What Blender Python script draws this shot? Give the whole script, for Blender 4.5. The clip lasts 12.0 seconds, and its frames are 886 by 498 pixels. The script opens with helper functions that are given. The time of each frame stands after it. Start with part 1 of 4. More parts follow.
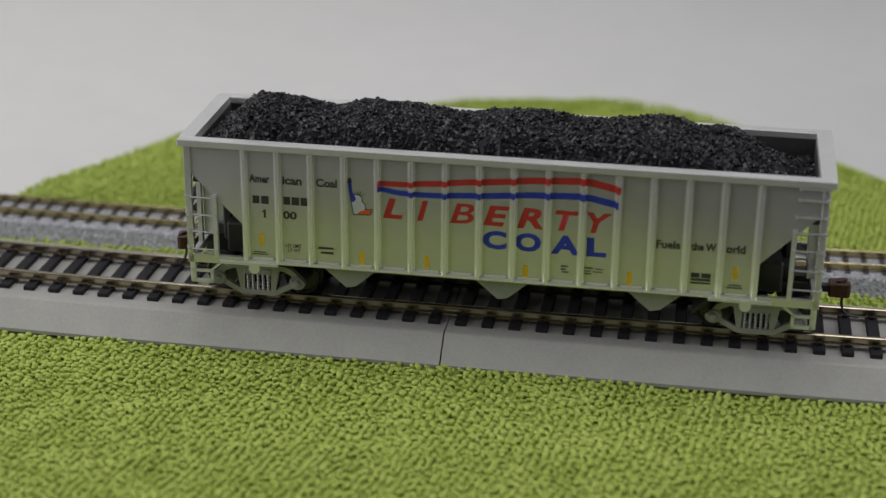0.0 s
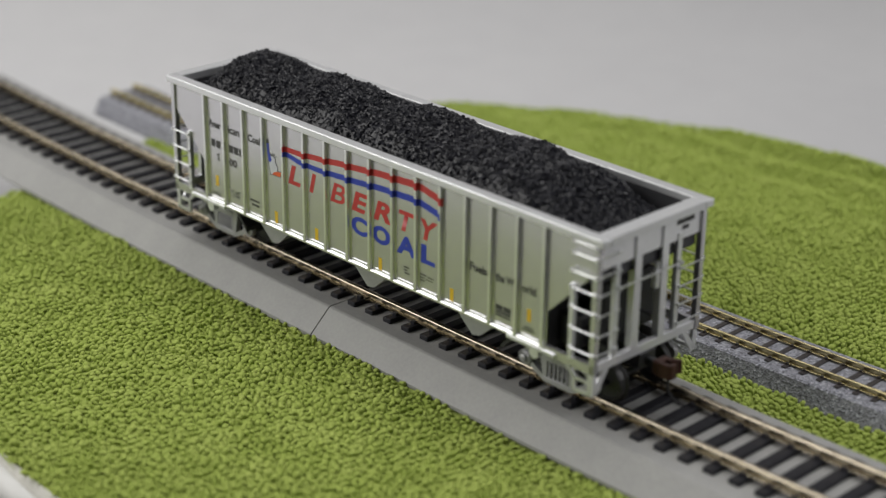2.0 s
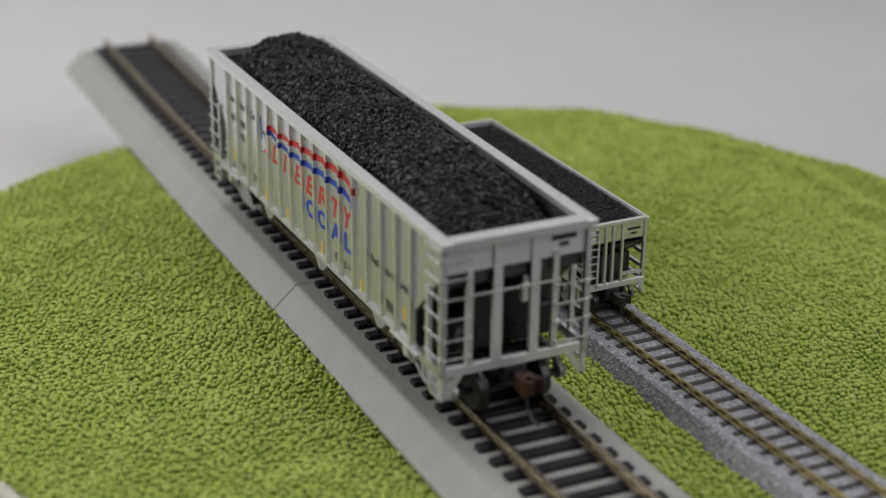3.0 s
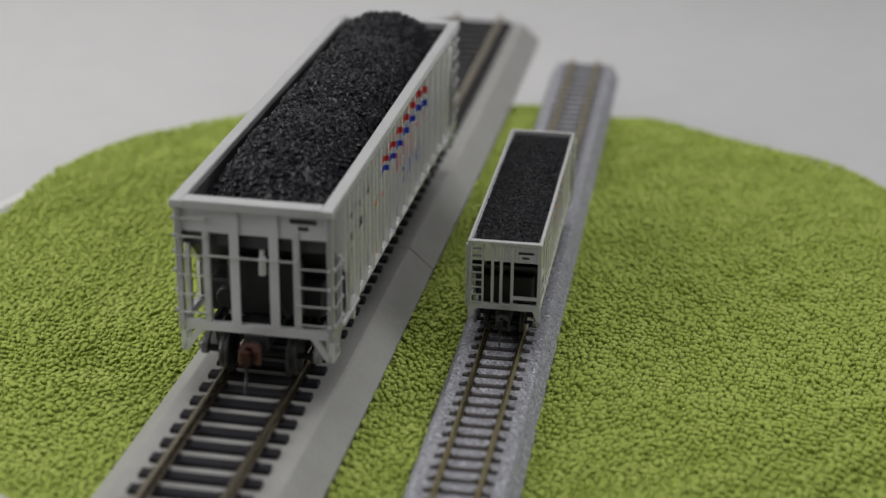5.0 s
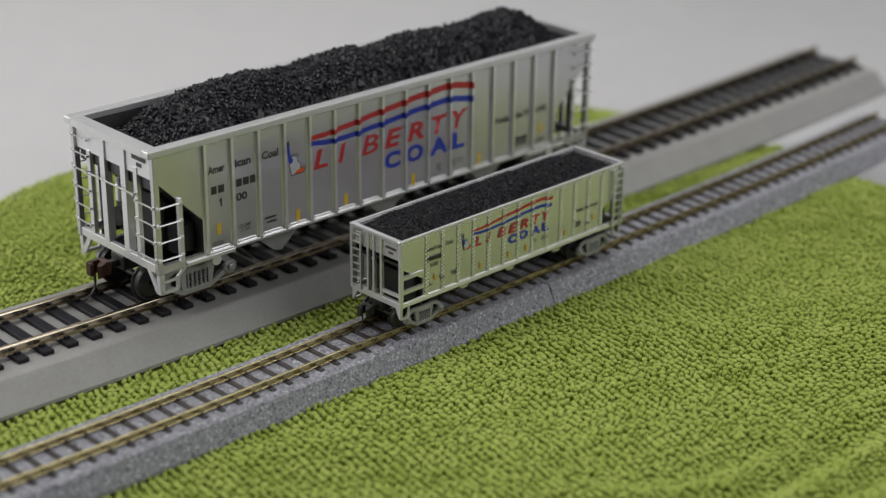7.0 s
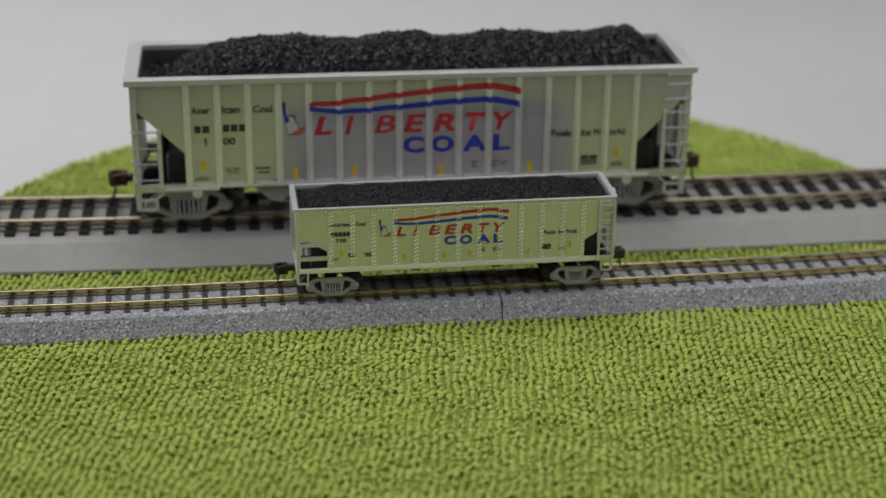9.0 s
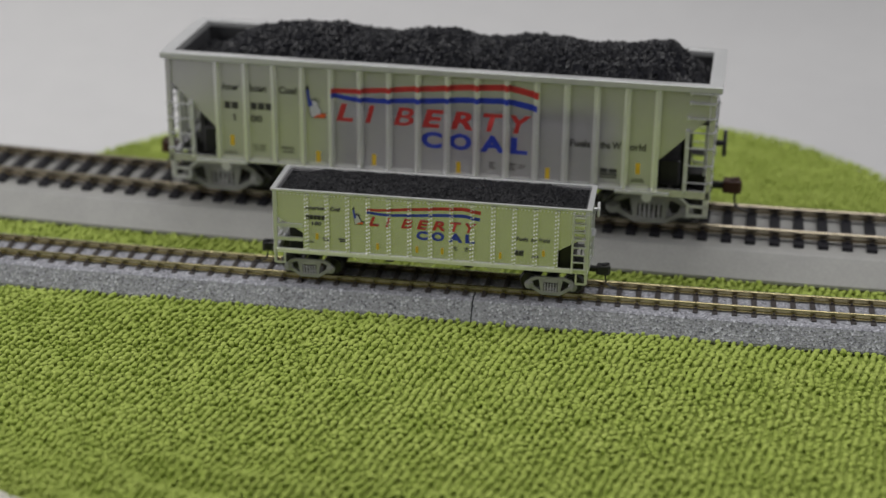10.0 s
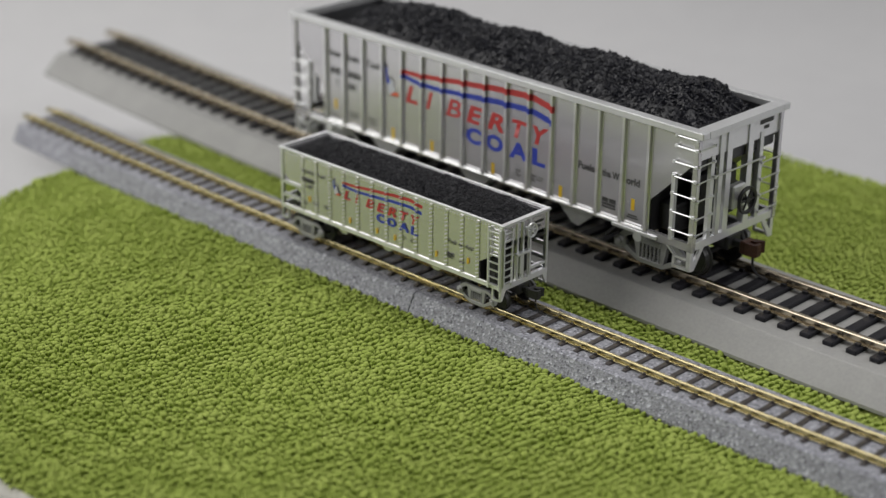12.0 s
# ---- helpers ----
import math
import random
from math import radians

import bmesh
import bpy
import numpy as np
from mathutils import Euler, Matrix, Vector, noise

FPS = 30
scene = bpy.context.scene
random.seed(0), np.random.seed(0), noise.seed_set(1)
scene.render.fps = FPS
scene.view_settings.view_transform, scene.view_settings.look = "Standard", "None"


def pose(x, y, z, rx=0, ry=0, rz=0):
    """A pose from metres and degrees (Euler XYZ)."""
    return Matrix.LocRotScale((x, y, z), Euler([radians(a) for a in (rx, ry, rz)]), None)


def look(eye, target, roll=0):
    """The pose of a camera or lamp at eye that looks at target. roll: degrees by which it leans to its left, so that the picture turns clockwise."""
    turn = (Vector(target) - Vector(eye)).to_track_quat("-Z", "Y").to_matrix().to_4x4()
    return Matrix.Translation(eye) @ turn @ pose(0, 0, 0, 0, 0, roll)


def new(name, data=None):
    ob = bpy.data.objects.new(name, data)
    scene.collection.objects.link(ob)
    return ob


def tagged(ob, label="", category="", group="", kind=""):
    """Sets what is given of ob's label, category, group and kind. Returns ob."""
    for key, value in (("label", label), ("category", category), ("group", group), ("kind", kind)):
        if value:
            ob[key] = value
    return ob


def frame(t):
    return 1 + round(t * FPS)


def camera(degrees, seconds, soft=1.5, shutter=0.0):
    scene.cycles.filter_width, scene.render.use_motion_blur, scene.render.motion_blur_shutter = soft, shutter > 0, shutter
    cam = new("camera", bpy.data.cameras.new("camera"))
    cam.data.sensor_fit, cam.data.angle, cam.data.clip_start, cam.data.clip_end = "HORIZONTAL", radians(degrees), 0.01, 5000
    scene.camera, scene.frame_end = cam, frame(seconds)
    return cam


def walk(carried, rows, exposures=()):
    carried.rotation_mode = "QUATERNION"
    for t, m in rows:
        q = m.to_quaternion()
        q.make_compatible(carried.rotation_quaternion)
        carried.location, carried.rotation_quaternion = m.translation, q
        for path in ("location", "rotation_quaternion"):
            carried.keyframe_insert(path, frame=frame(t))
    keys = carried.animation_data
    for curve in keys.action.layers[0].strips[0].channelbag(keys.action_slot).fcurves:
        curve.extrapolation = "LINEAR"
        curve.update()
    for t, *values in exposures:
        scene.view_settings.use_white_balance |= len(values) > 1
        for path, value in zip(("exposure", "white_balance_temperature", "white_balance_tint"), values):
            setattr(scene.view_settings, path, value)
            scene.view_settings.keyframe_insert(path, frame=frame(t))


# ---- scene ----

# The camera stands on a tripod; a turntable carries the railway in front of it. It is nudged a little near the end.
EYE = Vector((0.0, -0.46857, 0.20631))


def aim(pan, tilt):
    p, q = radians(pan), radians(tilt)
    return look(EYE, EYE + Vector((-math.sin(p) * math.cos(q), math.cos(p) * math.cos(q), -math.sin(q))), 0.639)


cam = camera(28.78, 12.0, soft=1.35)
cam.data.dof.use_dof, cam.data.dof.focus_distance, cam.data.dof.aperture_fstop = True, 0.462, 9.0
walk(cam, [(0.0, aim(0.994, 23.06)), (11.5, aim(0.994, 23.06)), (12.0, aim(0.90, 23.08))])

# degrees that the turntable has turned, second by second
TURN = ((0.0, -8.17), (0.5, -17.52), (1.0, -26.8), (1.5, -35.98), (2.0, -45.11), (2.5, -54.27), (3.0, -63.39),
        (5.0, -99.37), (5.5, -108.39), (6.0, -117.48), (6.5, -126.61), (7.0, -135.73), (9.0, -172.0), (9.5, -180.65),
        (10.0, -189.25), (10.5, -197.83), (11.0, -206.41), (11.5, -215.03), (12.0, -223.75))

# ---- light ----
world = bpy.data.worlds.new("studio")
world.use_nodes = True
scene.world = world
world.node_tree.nodes["Background"].inputs[0].default_value = (0.80, 0.82, 0.86, 1)
world.node_tree.nodes["Background"].inputs[1].default_value = 0.10
scene.view_settings.exposure = -0.03


def softbox(name, eye, target, sx, sy, watts, colour):
    data = bpy.data.lights.new(name, "AREA")
    data.shape, data.size, data.size_y, data.energy, data.color = "RECTANGLE", sx, sy, watts, colour
    ob = new(name, data)
    ob.matrix_world = look(eye, target)
    return ob


softbox("softbox_key", (-1.0, -0.15, 0.5), (0, 0, 0.0), 1.0, 0.9, 10.6, (1.0, 0.98, 0.95))
softbox("softbox_fill", (0.80, -0.32, 0.60), (0.1, 0, 0.0), 0.8, 0.7, 4.7, (1.0, 0.99, 0.985))
softbox("softbox_top", (0.0, 0.22, 1.05), (0, 0.0, 0.0), 0.7, 0.7, 5.5, (1.0, 0.98, 0.96))

# ---- materials ----
MATS = {}


def nodes_of(name):
    m = bpy.data.materials.new(name)
    m.use_nodes = True
    MATS[name] = m
    nt = m.node_tree
    return m, nt, nt.nodes["Principled BSDF"]


def node(nt, kind, **sockets):
    n = nt.nodes.new(kind)
    for key, v in sockets.items():
        n.inputs[key.replace("_", " ")].default_value = v
    return n


def surface(name, c1, c2, rough, metal=0.0, scale=400.0, bump=0.0, bump_scale=1500.0, coat=0.0, spread=0.08,
            spec=0.5):
    """Two colours mixed by noise at two scales, roughness that varies, fine relief. Scales are per metre."""
    m, nt, p = nodes_of(name)
    tc = nt.nodes.new("ShaderNodeTexCoord")
    big = node(nt, "ShaderNodeTexNoise", Scale=scale, Detail=4.0)
    fine = node(nt, "ShaderNodeTexNoise", Scale=scale * 9, Detail=3.0)
    for n in (big, fine):
        nt.links.new(tc.outputs["Object"], n.inputs["Vector"])
    mix = nt.nodes.new("ShaderNodeMath")
    mix.operation = "MULTIPLY_ADD"
    mix.inputs[1].default_value = 0.5
    nt.links.new(fine.outputs["Fac"], mix.inputs[0])
    half = nt.nodes.new("ShaderNodeMath")
    half.operation = "MULTIPLY"
    half.inputs[1].default_value = 0.5
    nt.links.new(big.outputs["Fac"], half.inputs[0])
    nt.links.new(half.outputs[0], mix.inputs[2])
    ramp = nt.nodes.new("ShaderNodeValToRGB")
    ramp.color_ramp.elements[0].position, ramp.color_ramp.elements[1].position = 0.35, 0.65
    ramp.color_ramp.elements[0].color, ramp.color_ramp.elements[1].color = (*c1, 1), (*c2, 1)
    nt.links.new(mix.outputs[0], ramp.inputs[0])
    nt.links.new(ramp.outputs[0], p.inputs["Base Color"])
    rr = node(nt, "ShaderNodeMapRange")
    rr.inputs["To Min"].default_value, rr.inputs["To Max"].default_value = rough - spread, rough + spread
    nt.links.new(mix.outputs[0], rr.inputs["Value"])
    nt.links.new(rr.outputs[0], p.inputs["Roughness"])
    p.inputs["Metallic"].default_value = metal
    p.inputs["Specular IOR Level"].default_value = spec
    p.inputs["Coat Weight"].default_value = coat
    if bump:
        bn = node(nt, "ShaderNodeTexNoise", Scale=bump_scale, Detail=4.0)
        nt.links.new(tc.outputs["Object"], bn.inputs["Vector"])
        b = node(nt, "ShaderNodeBump", Strength=bump, Distance=0.0003)
        nt.links.new(bn.outputs["Fac"], b.inputs["Height"])
        nt.links.new(b.outputs[0], p.inputs["Normal"])
    return m


SILVER = surface("silver_paint", (0.61, 0.605, 0.635), (0.64, 0.635, 0.665), 0.25, 0.72, 25, spread=0.02)
SILVER_N = surface("bright_silver_paint", (0.72, 0.71, 0.735), (0.755, 0.745, 0.77), 0.25, 0.74, 30, spread=0.02)
# side silver paled so ribs and sill carry their bright highlights in colour
RIB_LIT_SILVER = surface("lit_rib_silver", (0.78, 0.785, 0.79), (0.83, 0.835, 0.84), 0.20, 0.68, 60, 0.01, 3000, spread=0.03)
# whitened silver: puts the rivets' highlights into their colour
RIVET_LIT_SILVER = surface("lit_rivet_silver", (0.86, 0.865, 0.87), (0.90, 0.905, 0.91), 0.2, 0.5, 60, spread=0.03)
SILVER_TRIM = surface("pale_silver_plastic", (0.66, 0.67, 0.68), (0.72, 0.73, 0.74), 0.37, 0.66, 80, 0.02, 3000, spread=0.03)
# the wagon silver made paler, so the ends look lit from the side
END_LIT_SILVER = surface("lit_end_silver", (0.70, 0.705, 0.73), (0.75, 0.755, 0.78), 0.30, 0.45, 80, spread=0.03)
TRUCK_GREY = surface("grey_truck_plastic", (0.27, 0.272, 0.28), (0.34, 0.342, 0.35), 0.33, 0.25, 500, 0.1, 3000)
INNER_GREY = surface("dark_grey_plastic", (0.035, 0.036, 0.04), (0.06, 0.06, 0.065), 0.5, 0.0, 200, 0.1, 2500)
# black parts; also shade put into colour in the open ends and platter gap
UNDER_BLACK = surface("black_plastic_and_shade", (0.012, 0.012, 0.013), (0.024, 0.024, 0.026), 0.45, 0.0, 400, 0.15, 2500)
WHEEL_STEEL = surface("blackened_steel", (0.022, 0.022, 0.023), (0.05, 0.05, 0.05), 0.36, 0.4, 600)
COUPLER_RUST = surface("rust_brown_metal", (0.036, 0.016, 0.011), (0.085, 0.034, 0.022), 0.42, 0.35, 900, 0.3, 3000)
RED_PAINT = surface("red_paint", (0.38, 0.026, 0.026), (0.45, 0.036, 0.034), 0.42, 0.0, 300)
BLUE_PAINT = surface("blue_paint", (0.016, 0.035, 0.30), (0.025, 0.05, 0.38), 0.42, 0.0, 300)
VERMILION = surface("vermilion_paint", (0.55, 0.075, 0.02), (0.68, 0.12, 0.03), 0.42, 0.0, 300)
PALE_PAINT = surface("pale_grey_paint", (0.50, 0.52, 0.56), (0.58, 0.60, 0.63), 0.4, 0.2, 300)
WHITE_PAINT = surface("white_paint", (0.72, 0.73, 0.76), (0.8, 0.8, 0.82), 0.45, 0.0, 300)
BLACK_PAINT = surface("black_paint", (0.02, 0.02, 0.02), (0.035, 0.035, 0.035), 0.5, 0.0, 300)
ORANGE_PAINT = surface("orange_paint", (0.570, 0.358, 0.012), (0.662, 0.448, 0.018), 0.5, 0.0, 300)
ROADBED_GREY = surface("grey_roadbed_plastic", (0.28, 0.28, 0.275), (0.33, 0.33, 0.32), 0.55, 0.0, 120, 0.12, 4000)
TIE_BLACK = surface("black_tie_plastic", (0.009, 0.009, 0.012), (0.021, 0.021, 0.026), 0.55, 0.0, 900, 0.35, 2500, spec=0.2)
TIE_BROWN = surface("dark_brown_tie_plastic", (0.022, 0.018, 0.018), (0.05, 0.042, 0.042), 0.55, 0.0, 1200, 0.35, 3000)
BRONZE = surface("dull_nickel_rail", (0.44, 0.385, 0.29), (0.52, 0.46, 0.36), 0.24, 1.0, 60, 0.01, 4000, spread=0.03)
BRASS = surface("brass_rail", (0.52, 0.45, 0.24), (0.60, 0.53, 0.31), 0.24, 1.0, 80, 0.01, 4000, spread=0.03)
COAL = surface("coal", (0.0040, 0.0042, 0.0068), (0.0105, 0.0112, 0.0170), 0.31, 0.0, 700, 0.3, 3000, spread=0.16, spec=0.35)
COAL_FINE = surface("fine_coal", (0.0040, 0.0042, 0.0062), (0.0100, 0.0104, 0.0140), 0.46, 0.0, 900, 0.3, 4000, spread=0.14, spec=0.26)
PAPER = surface("white_backdrop_paper", (0.50, 0.50, 0.512), (0.53, 0.53, 0.54), 0.85, 0.0, 6)
WALL_PAINT = surface("studio_wall_paint", (0.10, 0.10, 0.10), (0.13, 0.13, 0.13), 0.8, 0.0, 5)
CEILING_PAINT = surface("ceiling_paint", (0.55, 0.55, 0.55), (0.6, 0.6, 0.6), 0.85, 0.0, 5)
FLOOR_PAINT = surface("studio_floor", (0.12, 0.11, 0.10), (0.16, 0.15, 0.14), 0.6, 0.0, 8)
TERRY = surface("green_terry_loops", (0.272, 0.352, 0.062), (0.386, 0.463, 0.114), 0.85, 0.0, 90, 0.4, 5000, spec=0.25)
HEM_WHITE = surface("white_hem_cloth", (0.50, 0.49, 0.44), (0.62, 0.61, 0.56), 0.85, 0.0, 300, 0.5, 3000)
TABLE_DARK = surface("dark_table_laminate", (0.03, 0.029, 0.028), (0.045, 0.043, 0.04), 0.5, 0.0, 20)
TABLE_WHITE = surface("white_turntable_plastic", (0.62, 0.62, 0.60), (0.7, 0.7, 0.68), 0.5, 0.0, 20)


def speckled(name):
    """Grey ballast moulded in plastic, with pale and dark grains."""
    m, nt, p = nodes_of(name)
    tc = nt.nodes.new("ShaderNodeTexCoord")
    v = node(nt, "ShaderNodeTexVoronoi", Scale=1700.0)
    n = node(nt, "ShaderNodeTexNoise", Scale=900.0, Detail=3.0)
    for q in (v, n):
        nt.links.new(tc.outputs["Object"], q.inputs["Vector"])
    ramp = nt.nodes.new("ShaderNodeValToRGB")
    e = ramp.color_ramp.elements
    e[0].position, e[0].color = 0.04, (0.07, 0.07, 0.09, 1)
    e[1].position, e[1].color = 0.95, (0.56, 0.57, 0.64, 1)
    for pos, c in ((0.3, 0.235), (0.7, 0.31)):
        el = e.new(pos)
        el.color = (c, c * 1.02, c * 1.14, 1)
    nt.links.new(v.outputs["Color"], ramp.inputs[0])
    nt.links.new(ramp.outputs[0], p.inputs["Base Color"])
    p.inputs["Roughness"].default_value = 0.75
    b = node(nt, "ShaderNodeBump", Strength=0.7, Distance=0.0004)
    nt.links.new(v.outputs["Distance"], b.inputs["Height"])
    b2 = node(nt, "ShaderNodeBump", Strength=0.4, Distance=0.0003)
    nt.links.new(n.outputs["Fac"], b2.inputs["Height"])
    nt.links.new(b.outputs[0], b2.inputs["Normal"])
    nt.links.new(b2.outputs[0], p.inputs["Normal"])
    return m


BALLAST = speckled("speckled_ballast_plastic")

# ---- mesh helpers; all sizes in millimetres ----
MM = 0.001


def mesh_of(name, bm, material, smooth=False):
    bmesh.ops.recalc_face_normals(bm, faces=bm.faces)
    bm.transform(Matrix.Scale(MM, 4))
    me = bpy.data.meshes.new(name)
    bm.to_mesh(me)
    bm.free()
    me.materials.append(material)
    if smooth:
        me.polygons.foreach_set("use_smooth", [True] * len(me.polygons))
    return me


def part(name, bm, material, parent, label="", at=None, smooth=False):
    """Links a bmesh, or a mesh that is there already, as one part under a thing or a part."""
    me = bm if isinstance(bm, bpy.types.Mesh) else mesh_of(name, bm, material, smooth)
    ob = new(name, me)
    ob.parent = parent
    if at is not None:
        ob.matrix_basis = at
    if label:
        ob["label"] = label
    return ob


def at_mm(x, y, z, rx=0, ry=0, rz=0):
    return pose(x * MM, y * MM, z * MM, rx, ry, rz)


def box(bm, x0, x1, y0, y1, z0, z1, bevel=0.0):
    v = [bm.verts.new((x, y, z)) for x in (x0, x1) for y in (y0, y1) for z in (z0, z1)]
    f = [bm.faces.new([v[i] for i in q]) for q in
         ((0, 1, 3, 2), (4, 6, 7, 5), (0, 4, 5, 1), (2, 3, 7, 6), (0, 2, 6, 4), (1, 5, 7, 3))]
    if bevel:
        edges = list({e for q in f for e in q.edges})
        bmesh.ops.bevel(bm, geom=edges, offset=bevel, segments=1, affect="EDGES")


def prism(bm, outline, y0, y1, axis="y"):
    """A closed outline of (a, b) drawn out along an axis: y takes (x, z), x takes (y, z), z takes (x, y)."""
    def place(a, b, c):
        return {"y": (a, c, b), "x": (c, a, b), "z": (a, b, c)}[axis]
    lo = [bm.verts.new(place(a, b, y0)) for a, b in outline]
    hi = [bm.verts.new(place(a, b, y1)) for a, b in outline]
    n = len(outline)
    bm.faces.new(lo[::-1]), bm.faces.new(hi)
    for i in range(n):
        bm.faces.new((lo[i], lo[(i + 1) % n], hi[(i + 1) % n], hi[i]))


def rod(bm, points, r, sides=6):
    """A round wire through points."""
    pts = [Vector(p) for p in points]
    rings = []
    for i, p in enumerate(pts):
        d = (pts[min(i + 1, len(pts) - 1)] - pts[max(i - 1, 0)]).normalized()
        a = d.orthogonal().normalized() if not rings else (rings[-1][1] - d * rings[-1][1].dot(d)).normalized()
        b = d.cross(a)
        ring = [bm.verts.new(p + (a * math.cos(2 * math.pi * k / sides) + b * math.sin(2 * math.pi * k / sides)) * r)
                for k in range(sides)]
        rings.append((ring, a))
    for (r0, _), (r1, _) in zip(rings, rings[1:]):
        for k in range(sides):
            bm.faces.new((r0[k], r0[(k + 1) % sides], r1[(k + 1) % sides], r1[k]))
    bm.faces.new(rings[0][0][::-1]), bm.faces.new(rings[-1][0])


def lathe(bm, profile, centre, axis="y", sides=24, ring_only=False):
    """A profile of (radius, along) turned round an axis through centre; ring_only closes the profile on itself."""
    c = Vector(centre)
    rings = []
    for r, a in profile:
        ring = []
        for k in range(sides):
            u, w = r * math.cos(2 * math.pi * k / sides), r * math.sin(2 * math.pi * k / sides)
            ring.append(bm.verts.new(c + Vector({"y": (u, a, w), "x": (a, u, w), "z": (u, w, a)}[axis])))
        rings.append(ring)
    for r0, r1 in zip(rings, rings[1:]):
        for k in range(sides):
            bm.faces.new((r0[k], r0[(k + 1) % sides], r1[(k + 1) % sides], r1[k]))
    if ring_only:
        for k in range(sides):
            bm.faces.new((rings[-1][k], rings[-1][(k + 1) % sides], rings[0][(k + 1) % sides], rings[0][k]))
    else:
        bm.faces.new(rings[0][::-1]), bm.faces.new(rings[-1])


def scaled(bm, k):
    bm.transform(Matrix.Scale(k, 4))
    return bm


def empty(name, label, category, group=""):
    return tagged(new(name), label, category, group)


def writing(words, x0, x1, z0, z1, y, bold=0.0, shear=0.0):
    """Flat letters that fill x0..x1 and z0..z1 on a side that faces -y, as a bmesh in millimetres."""
    cu = bpy.data.curves.new("writing", "FONT")
    cu.body, cu.size, cu.offset, cu.shear, cu.resolution_u = words, 1.0, bold, shear, 3
    ob = bpy.data.objects.new("writing", cu)
    me = bpy.data.meshes.new_from_object(ob)
    bm = bmesh.new()
    bm.from_mesh(me)
    bpy.data.objects.remove(ob)
    bpy.data.meshes.remove(me)
    bpy.data.curves.remove(cu)
    xs, ys = [v.co.x for v in bm.verts], [v.co.y for v in bm.verts]
    ax, ay = (x1 - x0) / (max(xs) - min(xs)), (z1 - z0) / (max(ys) - min(ys))
    lx, ly = min(xs), min(ys)
    for v in bm.verts:
        v.co = (x0 + (v.co.x - lx) * ax, y, z0 + (v.co.y - ly) * ay)
    return bm


def flat(bm, outline, y):
    bm.faces.new([bm.verts.new((x, y, z)) for x, z in outline])


# ---- the studio ----
def studio():
    """White paper sweep behind the turntable, and plain walls and ceiling that close the room."""
    bm = bmesh.new()
    prof = [(-215, -34), (500, -34)]
    prof += [(500 + 450 * math.sin(a), 416 - 450 * math.cos(a)) for a in [math.pi / 2 * k / 14 for k in range(1, 15)]]
    prof += [(950, 1600)]
    lo = [bm.verts.new((-1100, y, z)) for y, z in prof]
    hi = [bm.verts.new((1100, y, z)) for y, z in prof]
    for i in range(len(prof) - 1):
        bm.faces.new((lo[i], hi[i], hi[i + 1], lo[i + 1]))
    ob = new("backdrop", mesh_of("backdrop", bm, PAPER, True))
    mod = ob.modifiers.new("thickness", "SOLIDIFY")
    mod.thickness, mod.offset = 0.002, -1
    tagged(ob, "seamless white paper sweep behind the turntable", "backdrop", kind="structure")
    bm = bmesh.new()
    box(bm, -1150, 1150, -620, 940, -74, -38, 3)
    tagged(new("table", mesh_of("table", bm, TABLE_DARK)), "plain dark studio table under the paper", "table")
    for x in (-1080, 1080):
        for y in (-560, 890):
            bm = bmesh.new()
            box(bm, x - 25, x + 25, y - 25, y + 25, -800, -74)
            part("leg", bm, TABLE_DARK, bpy.data.objects["table"])
    for name, dims, mat in (("floor", (-2000, 2000, -2000, 2000, -850, -800), FLOOR_PAINT),
                            ("ceiling", (-2000, 2000, -2000, 2000, 1900, 1950), CEILING_PAINT),
                            ("wall_west", (-2050, -2000, -2000, 2000, -800, 1900), WALL_PAINT),
                            ("wall_east", (2000, 2050, -2000, 2000, -800, 1900), WALL_PAINT),
                            ("wall_north", (-2000, 2000, 2000, 2050, -800, 1900), WALL_PAINT),
                            ("wall_south", (-2000, 2000, -2050, -2000, -800, 1900), WALL_PAINT)):
        bm = bmesh.new()
        box(bm, *dims)
        tagged(new(name, mesh_of(name, bm, mat)), "plain studio " + name.split("_")[0], name.split("_")[0], kind="structure")


studio()

# ---- the turntable ----
TURNING = []   # (thing, its pose on the turntable)


def rides(thing, m):
    thing.matrix_basis = m
    TURNING.append((thing, m))
    return thing


def bulge(d, at, wide):
    return math.exp(-((d - at) / wide) ** 2)


def rim_radius(a):
    d = math.degrees(a) % 360
    fold = 6.0 * bulge(d, 46, 22) + 2.0 * bulge(d, 85, 20) + 4.0 * bulge(d, 329, 22) + 4.0 * bulge(d, 236, 15) - 4.0 * bulge(d, 152, 18) - 8.0 * bulge(d, 264, 13) - 3.0 * bulge(d, 281, 13)
    return 163.0 + 1.8 * math.cos(a - radians(235)) + 1.0 * math.cos(2 * a - radians(100)) + 0.7 * math.sin(5 * a + 1.0) + 0.4 * math.sin(9 * a) + fold


def wave(a, r):
    """A wave in the cloth that lifts its edge on one side."""
    d = math.degrees(a) % 360
    return (4.2 * math.exp(-((d - 77) / 16) ** 2) - 0.8 * math.exp(-((d - 44) / 11) ** 2)) * min(max((r - 120) / 40, 0.0), 1.0) ** 1.5


